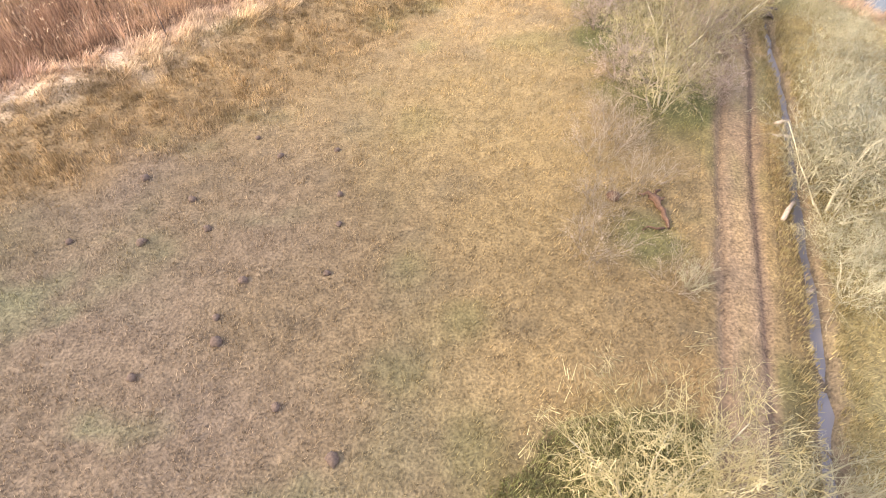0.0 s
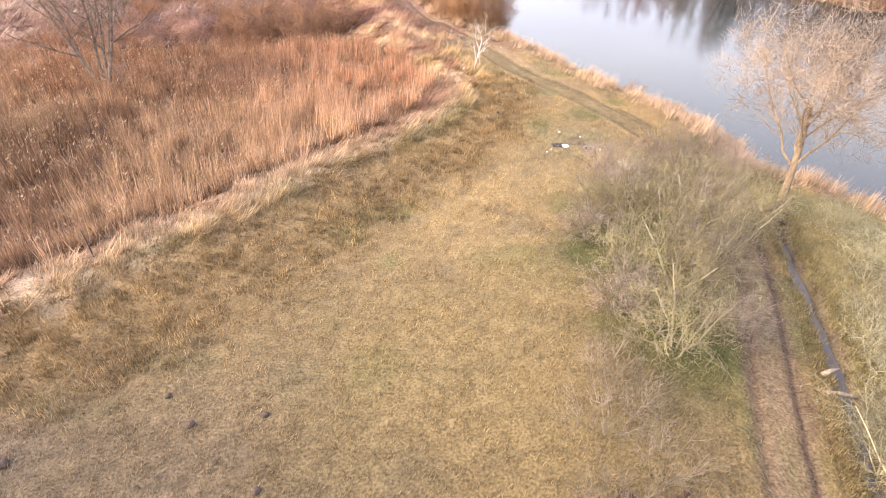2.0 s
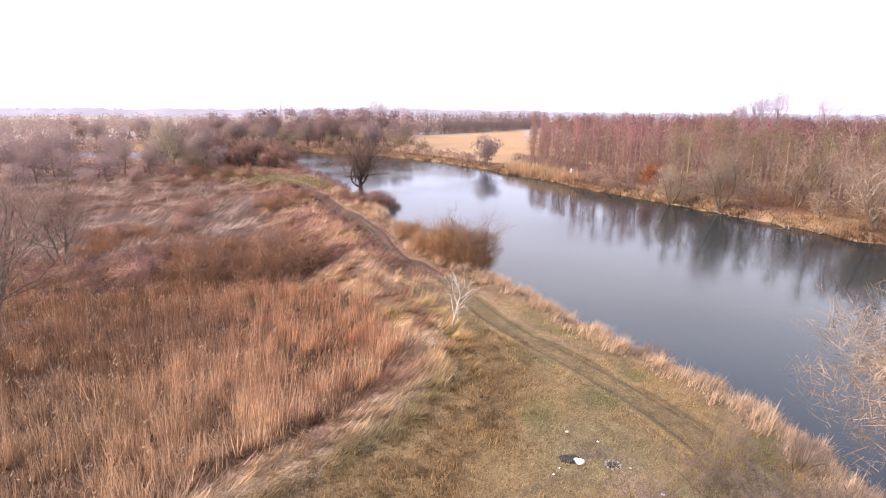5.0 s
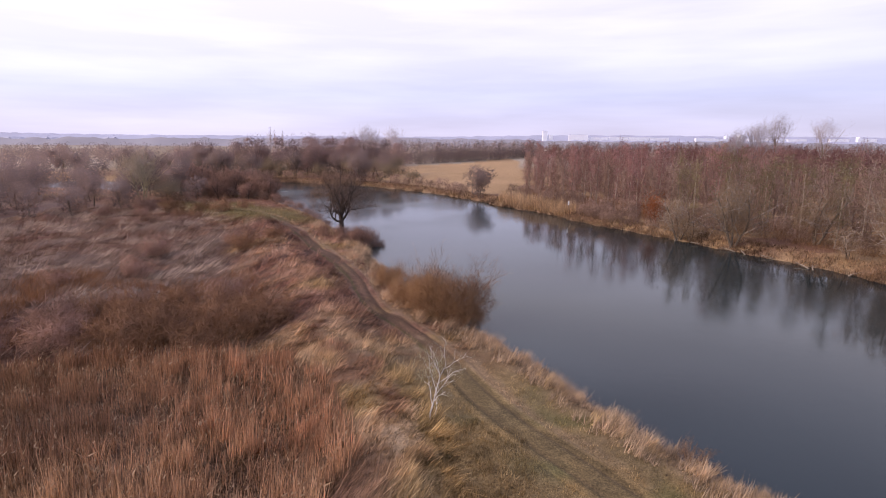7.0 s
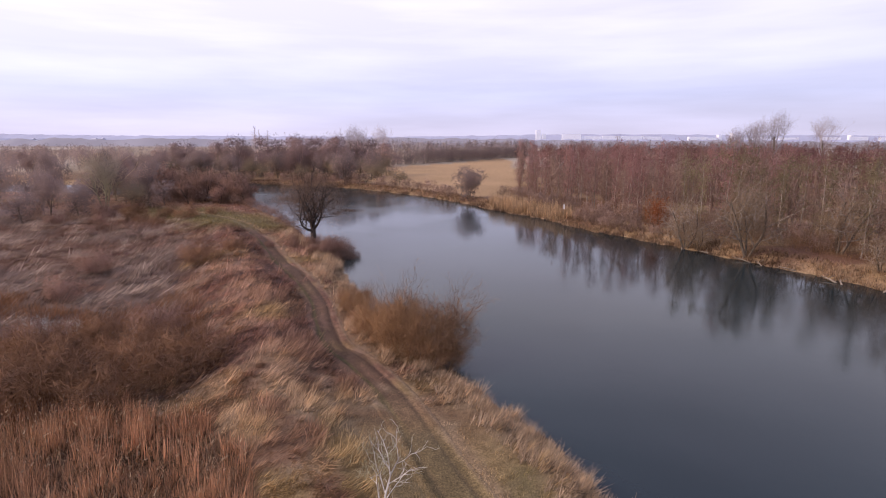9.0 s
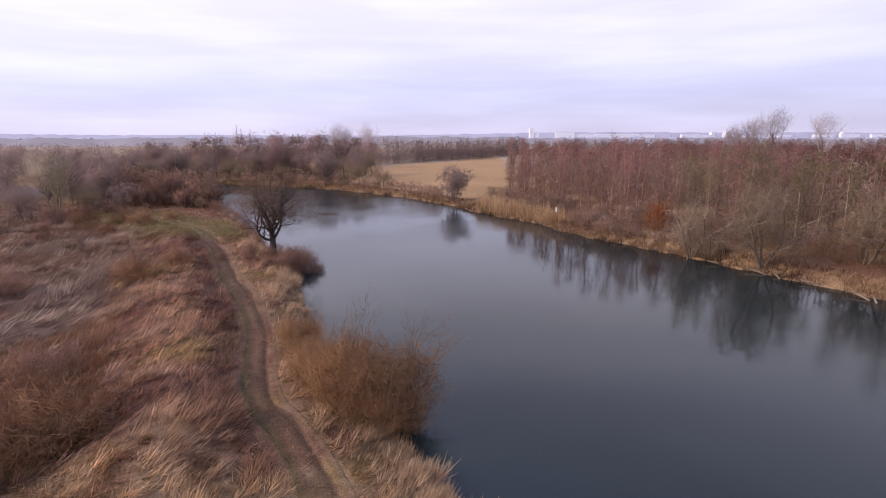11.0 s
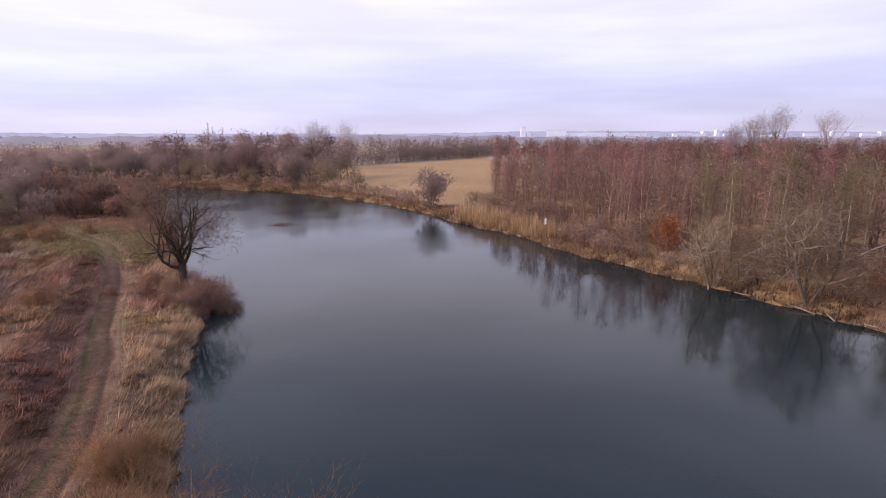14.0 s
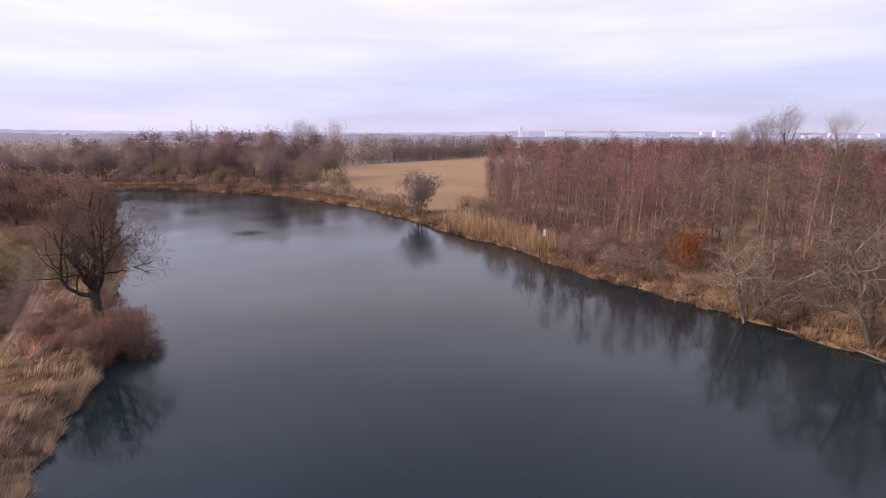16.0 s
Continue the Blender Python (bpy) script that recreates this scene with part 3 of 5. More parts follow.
def along(line, n, lo, hi, box, seed):
    """n random places lo to hi metres beside a bank, on either side, within a box of the plan."""
    r = np.random.RandomState(seed)
    w = np.linalg.norm(np.diff(line, axis=0), axis=1)
    i = r.choice(len(line) - 1, n, p=w / w.sum())
    q = line[i] + (line[i + 1] - line[i]) * r.uniform(0, 1, (n, 1))
    a = r.uniform(0, 2 * np.pi, n)
    d = r.uniform(0, hi, n)
    x, y = q[:, 0] + np.cos(a) * d, q[:, 1] + np.sin(a) * d
    ok = (x > box[0]) & (x < box[2]) & (y > box[1]) & (y < box[3])
    p = lay(x[ok], y[ok])
    ok = (p["river"] > lo) & ((p["river"] < hi) | (lo < -5))
    return {k: v[ok] for k, v in p.items()}


def blades(name, p, count, tall, wide, lean, mat, label, category, seed, tint=None, spread=0.10, wind=(0.0, 0.0), jitter=0.3, gain=1.0, clump=0.0, comb=0.0):
    """Tufts of pointed blades, count to a tuft, as one object. comb: how far they lie in swathes, all one way."""
    r = np.random.RandomState(seed)
    n = len(p["x"])
    z = height(p)
    m = n * count
    rep = lambda a: np.repeat(a, count)
    th = r.uniform(0, 2 * np.pi, m)
    if comb:
        lie = 0.5 + 1.5 * waves(p["x"], p["y"], 5.5, 90) + 1.3 * waves(p["x"], p["y"], 2.1, 91)
        th = rep(lie) + (1 - comb) * (th - np.pi)
    knot = 0.5 + 0.5 * np.clip(waves(p["x"] + 0.6 * p["y"], p["y"] * 1.3, 1.15, 70) + 0.6 * waves(p["x"], p["y"], 0.55, 71), -1, 1)
    size = rep(r.uniform(0.6, 1.4, n) * (1 - clump + 2 * clump * knot))
    bx, by = rep(p["x"]) + spread * r.normal(0, 1, m), rep(p["y"]) + spread * r.normal(0, 1, m)
    h, w = tall * size * r.uniform(0.7, 1.25, m), wide * r.uniform(0.6, 1.4, m)
    ln = lean * np.abs(r.normal(0, 1, m))
    dx, dy = np.cos(th) * ln + wind[0], np.sin(th) * ln + wind[1]
    k = 1 / np.sqrt(1 + dx * dx + dy * dy)
    bz = rep(z) - 0.03
    sx, sy = -np.sin(th) * w / 2, np.cos(th) * w / 2
    v = np.empty((m, 3, 3), np.float32)
    v[:, 0] = np.stack([bx - sx, by - sy, bz], 1)
    v[:, 1] = np.stack([bx + sx, by + sy, bz], 1)
    v[:, 2] = np.stack([bx + dx * h * k, by + dy * h * k, bz + h * k + 0.03], 1)
    col = cover(p) if tint is None else tint(p) if callable(tint) else np.zeros((n, 3)) + np.array(tint)
    col = col * (1 + 0.8 * clump * (knot - 0.5))[:, None]
    col = np.repeat(col * gain * r.uniform(1 - jitter, 1 + jitter, (n, 1)), count, axis=0)
    col = np.repeat(col, 3, axis=0)
    me = mesh_arrays(name, v.reshape(-1, 3), np.arange(m * 3).reshape(-1, 3), [mat], np.clip(col, 0, 0.9))
    return tagged(new(name, me), label, category, kind="stuff")


def plumes(name, p, tall, seed):
    """Feathery seed heads, a leaning sliver each, at the reeds' tips."""
    r = np.random.RandomState(seed)
    n = len(p["x"])
    z = height(p) + tall * r.uniform(0.85, 1.3, n)
    at = np.stack([p["x"] + 0.18 * r.normal(0, 1, n), p["y"] + 0.18 * r.normal(0, 1, n), z], 1)
    way = np.stack([0.12 + 0.10 * r.normal(0, 1, n), -0.06 + 0.10 * r.normal(0, 1, n), np.full(n, 0.22)], 1)
    o = np.cross(way, r.normal(0, 1, (n, 3)))
    o *= 0.045 / (np.linalg.norm(o, axis=1)[:, None] + 1e-9)
    v = np.empty((n, 3, 3), np.float32)
    v[:, 0], v[:, 1], v[:, 2] = at - o, at + o, at + way * r.uniform(0.8, 1.5, n)[:, None]
    col = np.array([0.44, 0.32, 0.20]) * r.uniform(0.6, 1.2, (n, 1))
    me = mesh_arrays(name, v.reshape(-1, 3), np.arange(n * 3).reshape(-1, 3), [M_REED], np.repeat(col, 3, axis=0))
    return tagged(new(name, me), "pale feathery seed heads of the reeds", "reeds", kind="stuff")


def grass_all():
    dry = lambda p: (p["river"] > 0.2)
    off = lambda p: step(0.9, 1.7, p["track"]) * 0.9 + 0.1
    p = scatter(140000, (-40, -6, 36, 78), lambda p: step(np.where(p["y"] > 52, 1.5, 4.0), np.where(p["y"] > 52, 3.5, 7.5), p["crest"]) * dry(p) * off(p) * step(-40, -28, p["x"]) * (1 - step(22, 36, p["x"])) * step(-6, 4, p["y"])
                * (1 - step(68, 78, p["y"])) * np.where(p["y"] > 50, p["river"] > 2.6, 1) * step(0.5, 1.2, p["ditch"]), 1)
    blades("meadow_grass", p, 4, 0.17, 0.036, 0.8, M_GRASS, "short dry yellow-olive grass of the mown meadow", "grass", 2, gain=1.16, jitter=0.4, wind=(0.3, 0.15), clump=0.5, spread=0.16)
    p = scatter(115000, (-40, 8, 10, 64), lambda p: (p["crest"] > 0.5) * (1 - step(4.0, 9.5, p["crest"] + 2.2 * waves(p["x"], p["y"], 3.2, 74) + 0.8 * waves(p["x"], p["y"], 1.1, 75))) * dry(p) * (0.55 + 0.45 * (waves(p["x"], p["y"], 0.8, 60) > -0.1)), 3)
    
    def tussock_tint(p):
        a, b = waves(p["x"], p["y"], 0.55, 92), waves(p["x"], p["y"], 2.4, 93)
        c = mixc(cover(p) * 1.15, (0.12, 0.082, 0.036), step(0.0, 0.55, a + 0.3 * b) * 0.75)
        return mixc(c, (0.40, 0.285, 0.14), step(0.15, 0.6, -a) * 0.6)

    blades("slope_tussocks", p, 5, 0.25, 0.05, 0.8, M_GRASS, "brownish tussocks of coarse grass on the levee slope", "grass", 4, tint=tussock_tint, clump=0.6, jitter=0.2, spread=0.13)
    p = scatter(60000, (-46, 5, 6, 60), lambda p: (p["crest"] + 0.9 * waves(p["x"], p["y"], 3.5, 73) > -4.6) * (p["crest"] < 1.6) * dry(p), 5)
    blades("levee_straw", p, 6, 0.6, 0.05, 1.3, M_STRAW, "bleached straw flattened along the levee edge", "grass", 6, wind=(0.5, -0.4), gain=1.02, clump=0.95, jitter=0.5, comb=0.55, spread=0.16)
    p = scatter(95000, (-44, 56, 24, 152), lambda p: (p["crest"] + 1.5 * waves(p["x"], p["y"], 3.0, 85) > np.where(p["y"] > 86, -6.5, -13)) * (p["far"] < 1) * dry(p) * (1 - 0.97 * (p["track"] < np.where(p["y"] < 76, 1.5, 1.75) + 0.25 * waves(p["x"], p["y"], 1.4, 72))) * ((p["crest"] < 3.2) | (p["river"] < 2.8) | (p["y"] > 76))
                * np.where(p["y"] < 110, 1, 0.55), 7)
    blades("levee_grass", p, 5, 0.66, 0.055, 1.5, M_STRAW, "tangled dead grass, straw and russet, on the levee", "grass", 8, wind=(0.5, -0.4), gain=1.3, jitter=0.55, spread=0.13, clump=1.0, comb=0.7)
    p = along(L_LINE, 90000, -0.15, 4.0, (-22, 36, 40, 150), 9)
    p = {k: v[p["track"] > 1.3] for k, v in p.items()}
    blades("bank_grass", p, 5, 0.62, 0.055, 0.8, M_STRAW, "pale overhanging grass along the river bank", "grass", 10, tint=(0.40, 0.29, 0.185), wind=(0.35, 0.1), jitter=0.5, clump=0.9, comb=0.4)
    p = scatter(9000, (1, 0, 12, 10), lambda p: (np.hypot(p["x"] - 6.3, p["y"] - 4.2) + waves(p["x"], p["y"], 1.5, 84) < 4.0) * (p["track"] > 1.3), 35)
    blades("green_grass", p, 4, 0.26, 0.045, 0.7, M_GRASS, "fresh green grass growing under the shrub tree", "grass", 36, tint=(0.15, 0.145, 0.055), jitter=0.4)
    p = scatter(60000, (-30, 66, 12, 140), lambda p: (p["track"] > 0.9) * (p["track"] < 1.5) * (p["tside"] < 0) * step(-0.3, 0.4, waves(p["x"], p["y"], 4, 96)), 37)
    blades("track_grass", p, 4, 0.16, 0.035, 0.7, M_GRASS, "short green grass beside the wheel ruts", "grass", 38, tint=(0.15, 0.14, 0.055), jitter=0.4)
    p = along(DITCH_LINE, 7000, -9, 1.6, (5, 0, 26, 40), 31)
    p = {k: v[(p["ditch"] > 0.42) & (p["ditch"] < 1.5)] for k, v in p.items()}
    blades("ditch_grass", p, 5, 0.24, 0.04, 0.8, M_GRASS, "coarse grass hanging over the ditch", "grass", 32, tint=(0.23, 0.185, 0.085))
    reedkeep = lambda p: p["reeds"] * step(1.8, 4.2, -p["crest"] + 1.3 * waves(p["x"], p["y"], 1.5, 63)) * (0.25 + 0.75 * step(-0.5, 0.2, waves(p["x"], p["y"], 1.9, 61) + 0.5 * waves(p["x"], p["y"], 0.8, 64))) * np.where(p["x"] < -42, 0.4, 1)

    def reed_tint(p):
        a, b = waves(p["x"], p["y"], 6, 65), waves(p["x"], p["y"], 1.7, 66)
        c = mixc(np.zeros(p["x"].shape + (3,)) + np.array((0.385, 0.25, 0.143)), (0.21, 0.124, 0.075), step(-0.2, 0.6, a + 0.5 * b))
        c = mixc(c, (0.42, 0.27, 0.165), step(0.2, 0.7, b - 0.4 * a) * 0.6)
        c = mixc(c, (0.33, 0.168, 0.090), step(50, 64, p["y"]) * 0.7)
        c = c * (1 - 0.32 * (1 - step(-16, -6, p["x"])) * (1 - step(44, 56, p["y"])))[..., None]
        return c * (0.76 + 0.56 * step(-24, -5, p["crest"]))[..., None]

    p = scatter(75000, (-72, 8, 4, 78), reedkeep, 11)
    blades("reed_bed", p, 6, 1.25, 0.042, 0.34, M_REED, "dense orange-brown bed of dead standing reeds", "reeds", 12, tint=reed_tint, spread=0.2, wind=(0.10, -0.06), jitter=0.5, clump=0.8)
    q = {k: v[::4] for k, v in p.items()}
    plumes("reed_plumes", q, 1.25, 13)
    p = scatter(23000, (-72, 8, 4, 78), lambda p: p["reeds"] * step(0.8, 2.2, -p["crest"]), 14)
    blades("reed_litter", p, 3, 0.8, 0.06, 1.5, M_REED, "broken reed stems and leaves lying low", "reeds", 15, tint=(0.36, 0.24, 0.14), spread=0.3)
    p = scatter(32000, (-95, 74, -8, 175), lambda p: (p["crest"] < -4) * dry(p) * (p["far"] < 1) * (1 - p["reeds"]), 15)
    
    def sedge_tint(p):
        a, b = waves(p["x"], p["y"], 3.4, 94), waves(p["x"] * 0.4 + p["y"] * 1.2, p["y"] - 0.3 * p["x"], 1.3, 95)
        c = mixc(cover(p), (0.40, 0.305, 0.23), step(0.0, 0.5, b + 0.5 * a) * 0.9)
        return mixc(c, (0.15, 0.095, 0.07), step(0.1, 0.5, -b - 0.4 * a) * 0.7)

    blades("marsh_sedge", p, 4, 1.25, 0.10, 1.6, M_STRAW, "grey and russet sedge beaten flat on the marsh", "grass", 16, wind=(0.9, -0.5), spread=0.3, clump=0.8, jitter=0.4, comb=0.85, tint=sedge_tint)
    p = scatter(21000, (-78, 142, -12, 200), lambda p: (p["far"] < 1) * dry(p) * (p["crest"] > -16) * (1 - 0.85 * (p["track"] < 0.9)), 33)
    blades("pad_grass", p, 4, 0.36, 0.08, 0.9, M_STRAW, "olive-brown grass of the clearing by the river bend", "grass", 34, gain=1.25, clump=0.6)
    p = scatter(9000, (-50, 74, -8, 105), lambda p: (p["crest"] < -5) * dry(p) * (waves(p["x"], p["y"], 5, 62) > 0.0), 17)
    blades("russet_weeds", p, 6, 1.1, 0.04, 0.3, M_REED, "rust-brown stems of dead marsh weeds", "weeds", 18, tint=(0.26, 0.13, 0.065), spread=0.25)
    p = along(R_LINE, 42000, -0.35, 5.5, (-120, 88, 100, 275), 19)
    blades("far_bank_grass", p, 4, 0.75, 0.09, 0.8, M_STRAW, "pale dead grass on the opposite bank", "grass", 20, tint=lambda p: mixc(np.zeros(p["x"].shape + (3,)) + np.array((0.35, 0.23, 0.135)), (0.17, 0.105, 0.062), step(-0.2, 0.5, waves(p["x"], p["y"], 5, 82) + 0.4 * waves(p["x"], p["y"], 1.6, 83))), wind=(-0.2, -0.3), jitter=0.5)
    p = scatter(16000, (22, 160, 44, 205), lambda p: (p["far"] > 0) * (p["river"] > 0.2) * (p["river"] < 5.5) * step(163, 168, p["y"]) * (1 - step(190, 196, p["y"])), 21)
    blades("bank_reeds", p, 4, 1.9, 0.08, 0.22, M_REED, "golden standing reeds on the opposite bank", "reeds", 22, tint=(0.47, 0.32, 0.185), spread=0.2, clump=0.5, jitter=0.45)
    p = scatter(30000, (30, 100, 130, 215), lambda p: (p["far"] > 0) * (p["river"] > 3) * inside(p["x"], p["y"], FOREST) * (p["river"] < 30), 23)
    blades("forest_undergrowth", p, 5, 0.8, 0.05, 0.6, M_REED, "rusty brambles and dead bracken under the alders", "undergrowth", 24, tint=(0.30, 0.175, 0.09), spread=0.35)


grass_all()


# ---- trees and shrubs ----
def perp(d):
    a = d.orthogonal().normalized()
    return a, d.cross(a).normalized()


def grow(r, start, way, length, radius, level, spec, out):
    """One branch and all that springs from it. out: rows of (level, p0, p1, r0, r1)."""
    n = spec["segs"][level]
    d, p = way.normalized(), start.copy()
    pts = [p.copy()]
    for i in range(n):
        g = spec["gnarl"][level]
        d = (d + Vector((r.gauss(0, g), r.gauss(0, g), r.gauss(0, g) + spec["rise"][level]))).normalized()
        p = p + d * (length / n)
        pts.append(p.copy())
    end = spec["taper"][level]
    rad = [radius * (1 - (1 - end) * i / n) for i in range(n + 1)]
    for i in range(n):
        out.append((level, pts[i], pts[i + 1], rad[i], rad[i + 1]))
    if level + 1 >= len(spec["segs"]):
        return
    kids, lo = spec["kids"][level], spec["from"][level]
    for k in range(kids):
        f = lo + (1 - lo) * (k + r.random()) / kids
        i = min(n - 1, int(f * n))
        q = pts[i].lerp(pts[i + 1], f * n - i)
        axis_d = (pts[i + 1] - pts[i]).normalized()
        a, b = perp(axis_d)
        turn = 2.39996 * k + r.uniform(-0.6, 0.6)
        ang = radians(spec["angle"][level] * r.uniform(0.7, 1.3))
        side = a * math.cos(turn) + b * math.sin(turn)
        w = axis_d * math.cos(ang) + side * math.sin(ang)
        ln = length * spec["ratio"][level] * (1 - spec["shrink"][level] * (f - lo) / (1 - lo + 1e-6)) * r.uniform(0.7, 1.25)
        grow(r, q, w, ln, max(spec["thin"], rad[i] * spec["girth"][level]), level + 1, spec, out)


def tubes(rows, sides):
    """Tapered tubes along chains of straight pieces, joined where one piece follows another."""
    ends, radii, ways, quads = [], [], [], []
    last = None
    for lv, p0, p1, r0, r1 in rows:
        d = (p1 - p0).normalized()
        if last is None or last[0] != lv or (last[1] - p0).length > 1e-5:
            ends.append(p0), radii.append(r0), ways.append(d)
        ends.append(p1), radii.append(r1), ways.append(d)
        quads.append((len(ends) - 2, len(ends) - 1))
        last = (lv, p1)
    c, rad, d = np.array(ends, np.float32), np.array(radii, np.float32)[:, None], np.array(ways, np.float32)
    u = np.cross(d, np.array([[0.31, 0.95, 0.05]]))
    u /= np.linalg.norm(u, axis=1)[:, None] + 1e-9
    w = np.cross(d, u)
    v, out = np.empty((len(c), sides, 3), np.float32), np.empty((len(c), sides, 3), np.float32)
    for k in range(sides):
        t = 2 * np.pi * k / sides
        out[:, k] = u * np.cos(t) + w * np.sin(t)
        v[:, k] = c + out[:, k] * rad
    q = np.array(quads, np.int32) * sides
    k = np.arange(sides)[None, :]
    k2 = (k + 1) % sides
    f = np.stack([q[:, :1] + k, q[:, :1] + k2, q[:, 1:] + k2, q[:, 1:] + k], 2)
    return v.reshape(-1, 3), f.reshape(-1, 4), out.reshape(-1, 3)


def facing(v, way):
    """Turn slivers (n, 3, 3) to the outside of their crown; the corners, faces and normals."""
    n = len(v)
    way = way / (np.linalg.norm(way, axis=1)[:, None] + 1e-9)
    back = np.einsum("ij,ij->i", np.cross(v[:, 1] - v[:, 0], v[:, 2] - v[:, 0]), way) < 0
    v[back] = v[back][:, [1, 0, 2]]
    return v.reshape(-1, 3), np.arange(n * 3).reshape(-1, 3), np.repeat(way, 3, axis=0)


def ribbons(rows, r, widen=1.0):
    """Thin tapering twigs, one three-cornered sliver to a piece."""
    a = np.array([p for _, p, _, _, _ in rows], np.float32)
    b = np.array([p for _, _, p, _, _ in rows], np.float32)
    r0 = np.array([v[3] for v in rows], np.float32)[:, None] * widen
    d = b - a
    o = np.cross(d, r.normal(0, 1, d.shape))
    o /= np.linalg.norm(o, axis=1)[:, None] + 1e-9
    n = len(rows)
    v = np.empty((n, 3, 3), np.float32)
    v[:, 0], v[:, 1], v[:, 2] = a - o * r0, a + o * r0, b
    mid = (a + b) / 2
    heart = np.array([0, 0, 0.45 * float(mid[:, 2].max())])
    return facing(v, (mid - heart) + 0.25 * r.normal(0, 1, mid.shape) * np.abs(mid - heart).mean())


def haze(lobes, n, length, width, seed, up=0.35, shell=0.45, bunch=12, fill=1.0):
    """Twigs of a crown, broader sprays (fill times) inside it: n slivers in loose sprays that fill a few rounded lobes (x, y, z, rx, ry, rz) and leave gaps between them."""
    r = np.random.RandomState(seed)
    lobes = np.array(lobes, float)
    vol = lobes[:, 3] * lobes[:, 4] * lobes[:, 5]
    m = max(8, n // bunch)
    k = r.choice(len(lobes), m, p=vol / vol.sum())
    d = r.normal(0, 1, (m, 3))
    d /= np.linalg.norm(d, axis=1)[:, None]
    rad = r.uniform(0, 1, m) ** shell * r.uniform(0.85, 1.06, m)
    at = lobes[k, :3] + d * rad[:, None] * lobes[k, 3:]
    go = d * 0.7 + np.array([0, 0, up]) + r.normal(0, 0.45, (m, 3))
    b = r.randint(0, m, n)
    pos = at[b] + r.normal(0, 0.38 * length, (n, 3))
    way = go[b] + r.normal(0, 0.55, (n, 3))
    way /= np.linalg.norm(way, axis=1)[:, None]
    ln = length * r.uniform(0.5, 1.5, n)[:, None]
    o = np.cross(way, r.normal(0, 1, (n, 3)))
    o *= (width * r.uniform(0.5, 1.5, n) * np.where(rad[b] < 0.82, fill, 1.0))[:, None] / (2 * np.linalg.norm(o, axis=1)[:, None] + 1e-9)
    v = np.empty((n, 3, 3), np.float32)
    v[:, 0], v[:, 1], v[:, 2] = pos - o - way * ln * 0.5, pos + o - way * ln * 0.5, pos + way * ln * 0.5
    v[:, :, 2] = np.maximum(v[:, :, 2], 0.02)
    out = (pos - lobes[k[b], :3]) / lobes[k[b], 3:] ** 1.5
    out = out / (np.linalg.norm(out, axis=1)[:, None] + 1e-9) + np.array([0, 0, 0.25]) + r.normal(0, 0.15, (n, 3))
    return facing(v, out)


def plant(name, seed, spec, height_m, girth, wood, twig, label, category, stems=1, fan=0.0, group="", lean=(0, 0), ring=0.25, limbs=False, fuzz=None):
    """A bare tree or shrub: stems and limbs as tubes, the crown as finer tubes and twigs. Stands at the origin, an Empty at its foot.
    limbs: each limb as a part of its own. fuzz: arguments of haze() for the finest twigs."""
    r, nr = random.Random(seed), np.random.RandomState(seed)
    root = new(name)
    root.empty_display_size = 0.5
    tagged(root, label, category, group)
    thin = spec.get("twig_from", 3)
    rest = []
    for s in range(stems):
        turn = 2 * math.pi * s / stems + r.uniform(-0.4, 0.4)
        out = fan * r.uniform(0.35, 1.0) if stems > 1 else 0
        way = Vector((math.cos(turn) * out + lean[0], math.sin(turn) * out + lean[1], 1))
        foot = Vector((math.cos(turn) * ring * (stems > 1), math.sin(turn) * ring * (stems > 1), -0.25))
        rows = []
        grow(r, foot, way, height_m * r.uniform(0.8, 1.1) if stems > 1 else height_m, girth * (r.uniform(0.6, 1.1) if stems > 1 else 1), 0, spec, rows)
        if stems > 12:
            rest += rows
            continue
        v, f, _ = tubes([q for q in rows if q[0] == 0], 7)
        nm = "trunk" if stems == 1 else "stem"
        part(nm, mesh_arrays(nm, v, f, [wood], smooth=True), root)
        if limbs:
            limb = []
            for q in rows + [None]:
                if q is None or q[0] == 1 and (not limb or (limb[-1][2] - q[1]).length > 1e-5):
                    if limb:
                        v, f, _ = tubes(limb, 5)
                        part("limb", mesh_arrays("limb", v, f, [wood], smooth=True), root)
                    limb = []
                if q and q[0] == 1:
                    limb.append(q)
            rest += [q for q in rows if q[0] > 1]
        else:
            rest += [q for q in rows if q[0] > 0]
    vs, fs, ix, ns, n = [], [], [], [], 0
    some = [q for q in rest if q[0] < thin]
    if some:
        v, f, out = tubes(some, 3)
        f = np.concatenate([f[:, [0, 1, 2]], f[:, [0, 2, 3]]])
        vs.append(v), fs.append(f), ix.append(np.zeros(len(f), int)), ns.append(out)
        n += len(v)
    some = [q for q in rest if q[0] >= thin]
    if some:
        v, f, out = ribbons(some, nr, spec.get("widen", 1.0))
        vs.append(v), fs.append(f + n), ix.append(np.ones(len(f), int)), ns.append(out)
        n += len(v)
    if fuzz:
        v, f, out = haze(*fuzz, seed + 1, bunch=spec.get("bunch", 12), fill=spec.get("fill", 1.0))
        vs.append(v), fs.append(f + n), ix.append(np.ones(len(f), int)), ns.append(out)
    part("crown", mesh_arrays("crown", np.concatenate(vs), np.concatenate(fs), [spec.get("mid") or wood, twig], index=np.concatenate(ix), normals=np.concatenate(ns)), root)
    return root


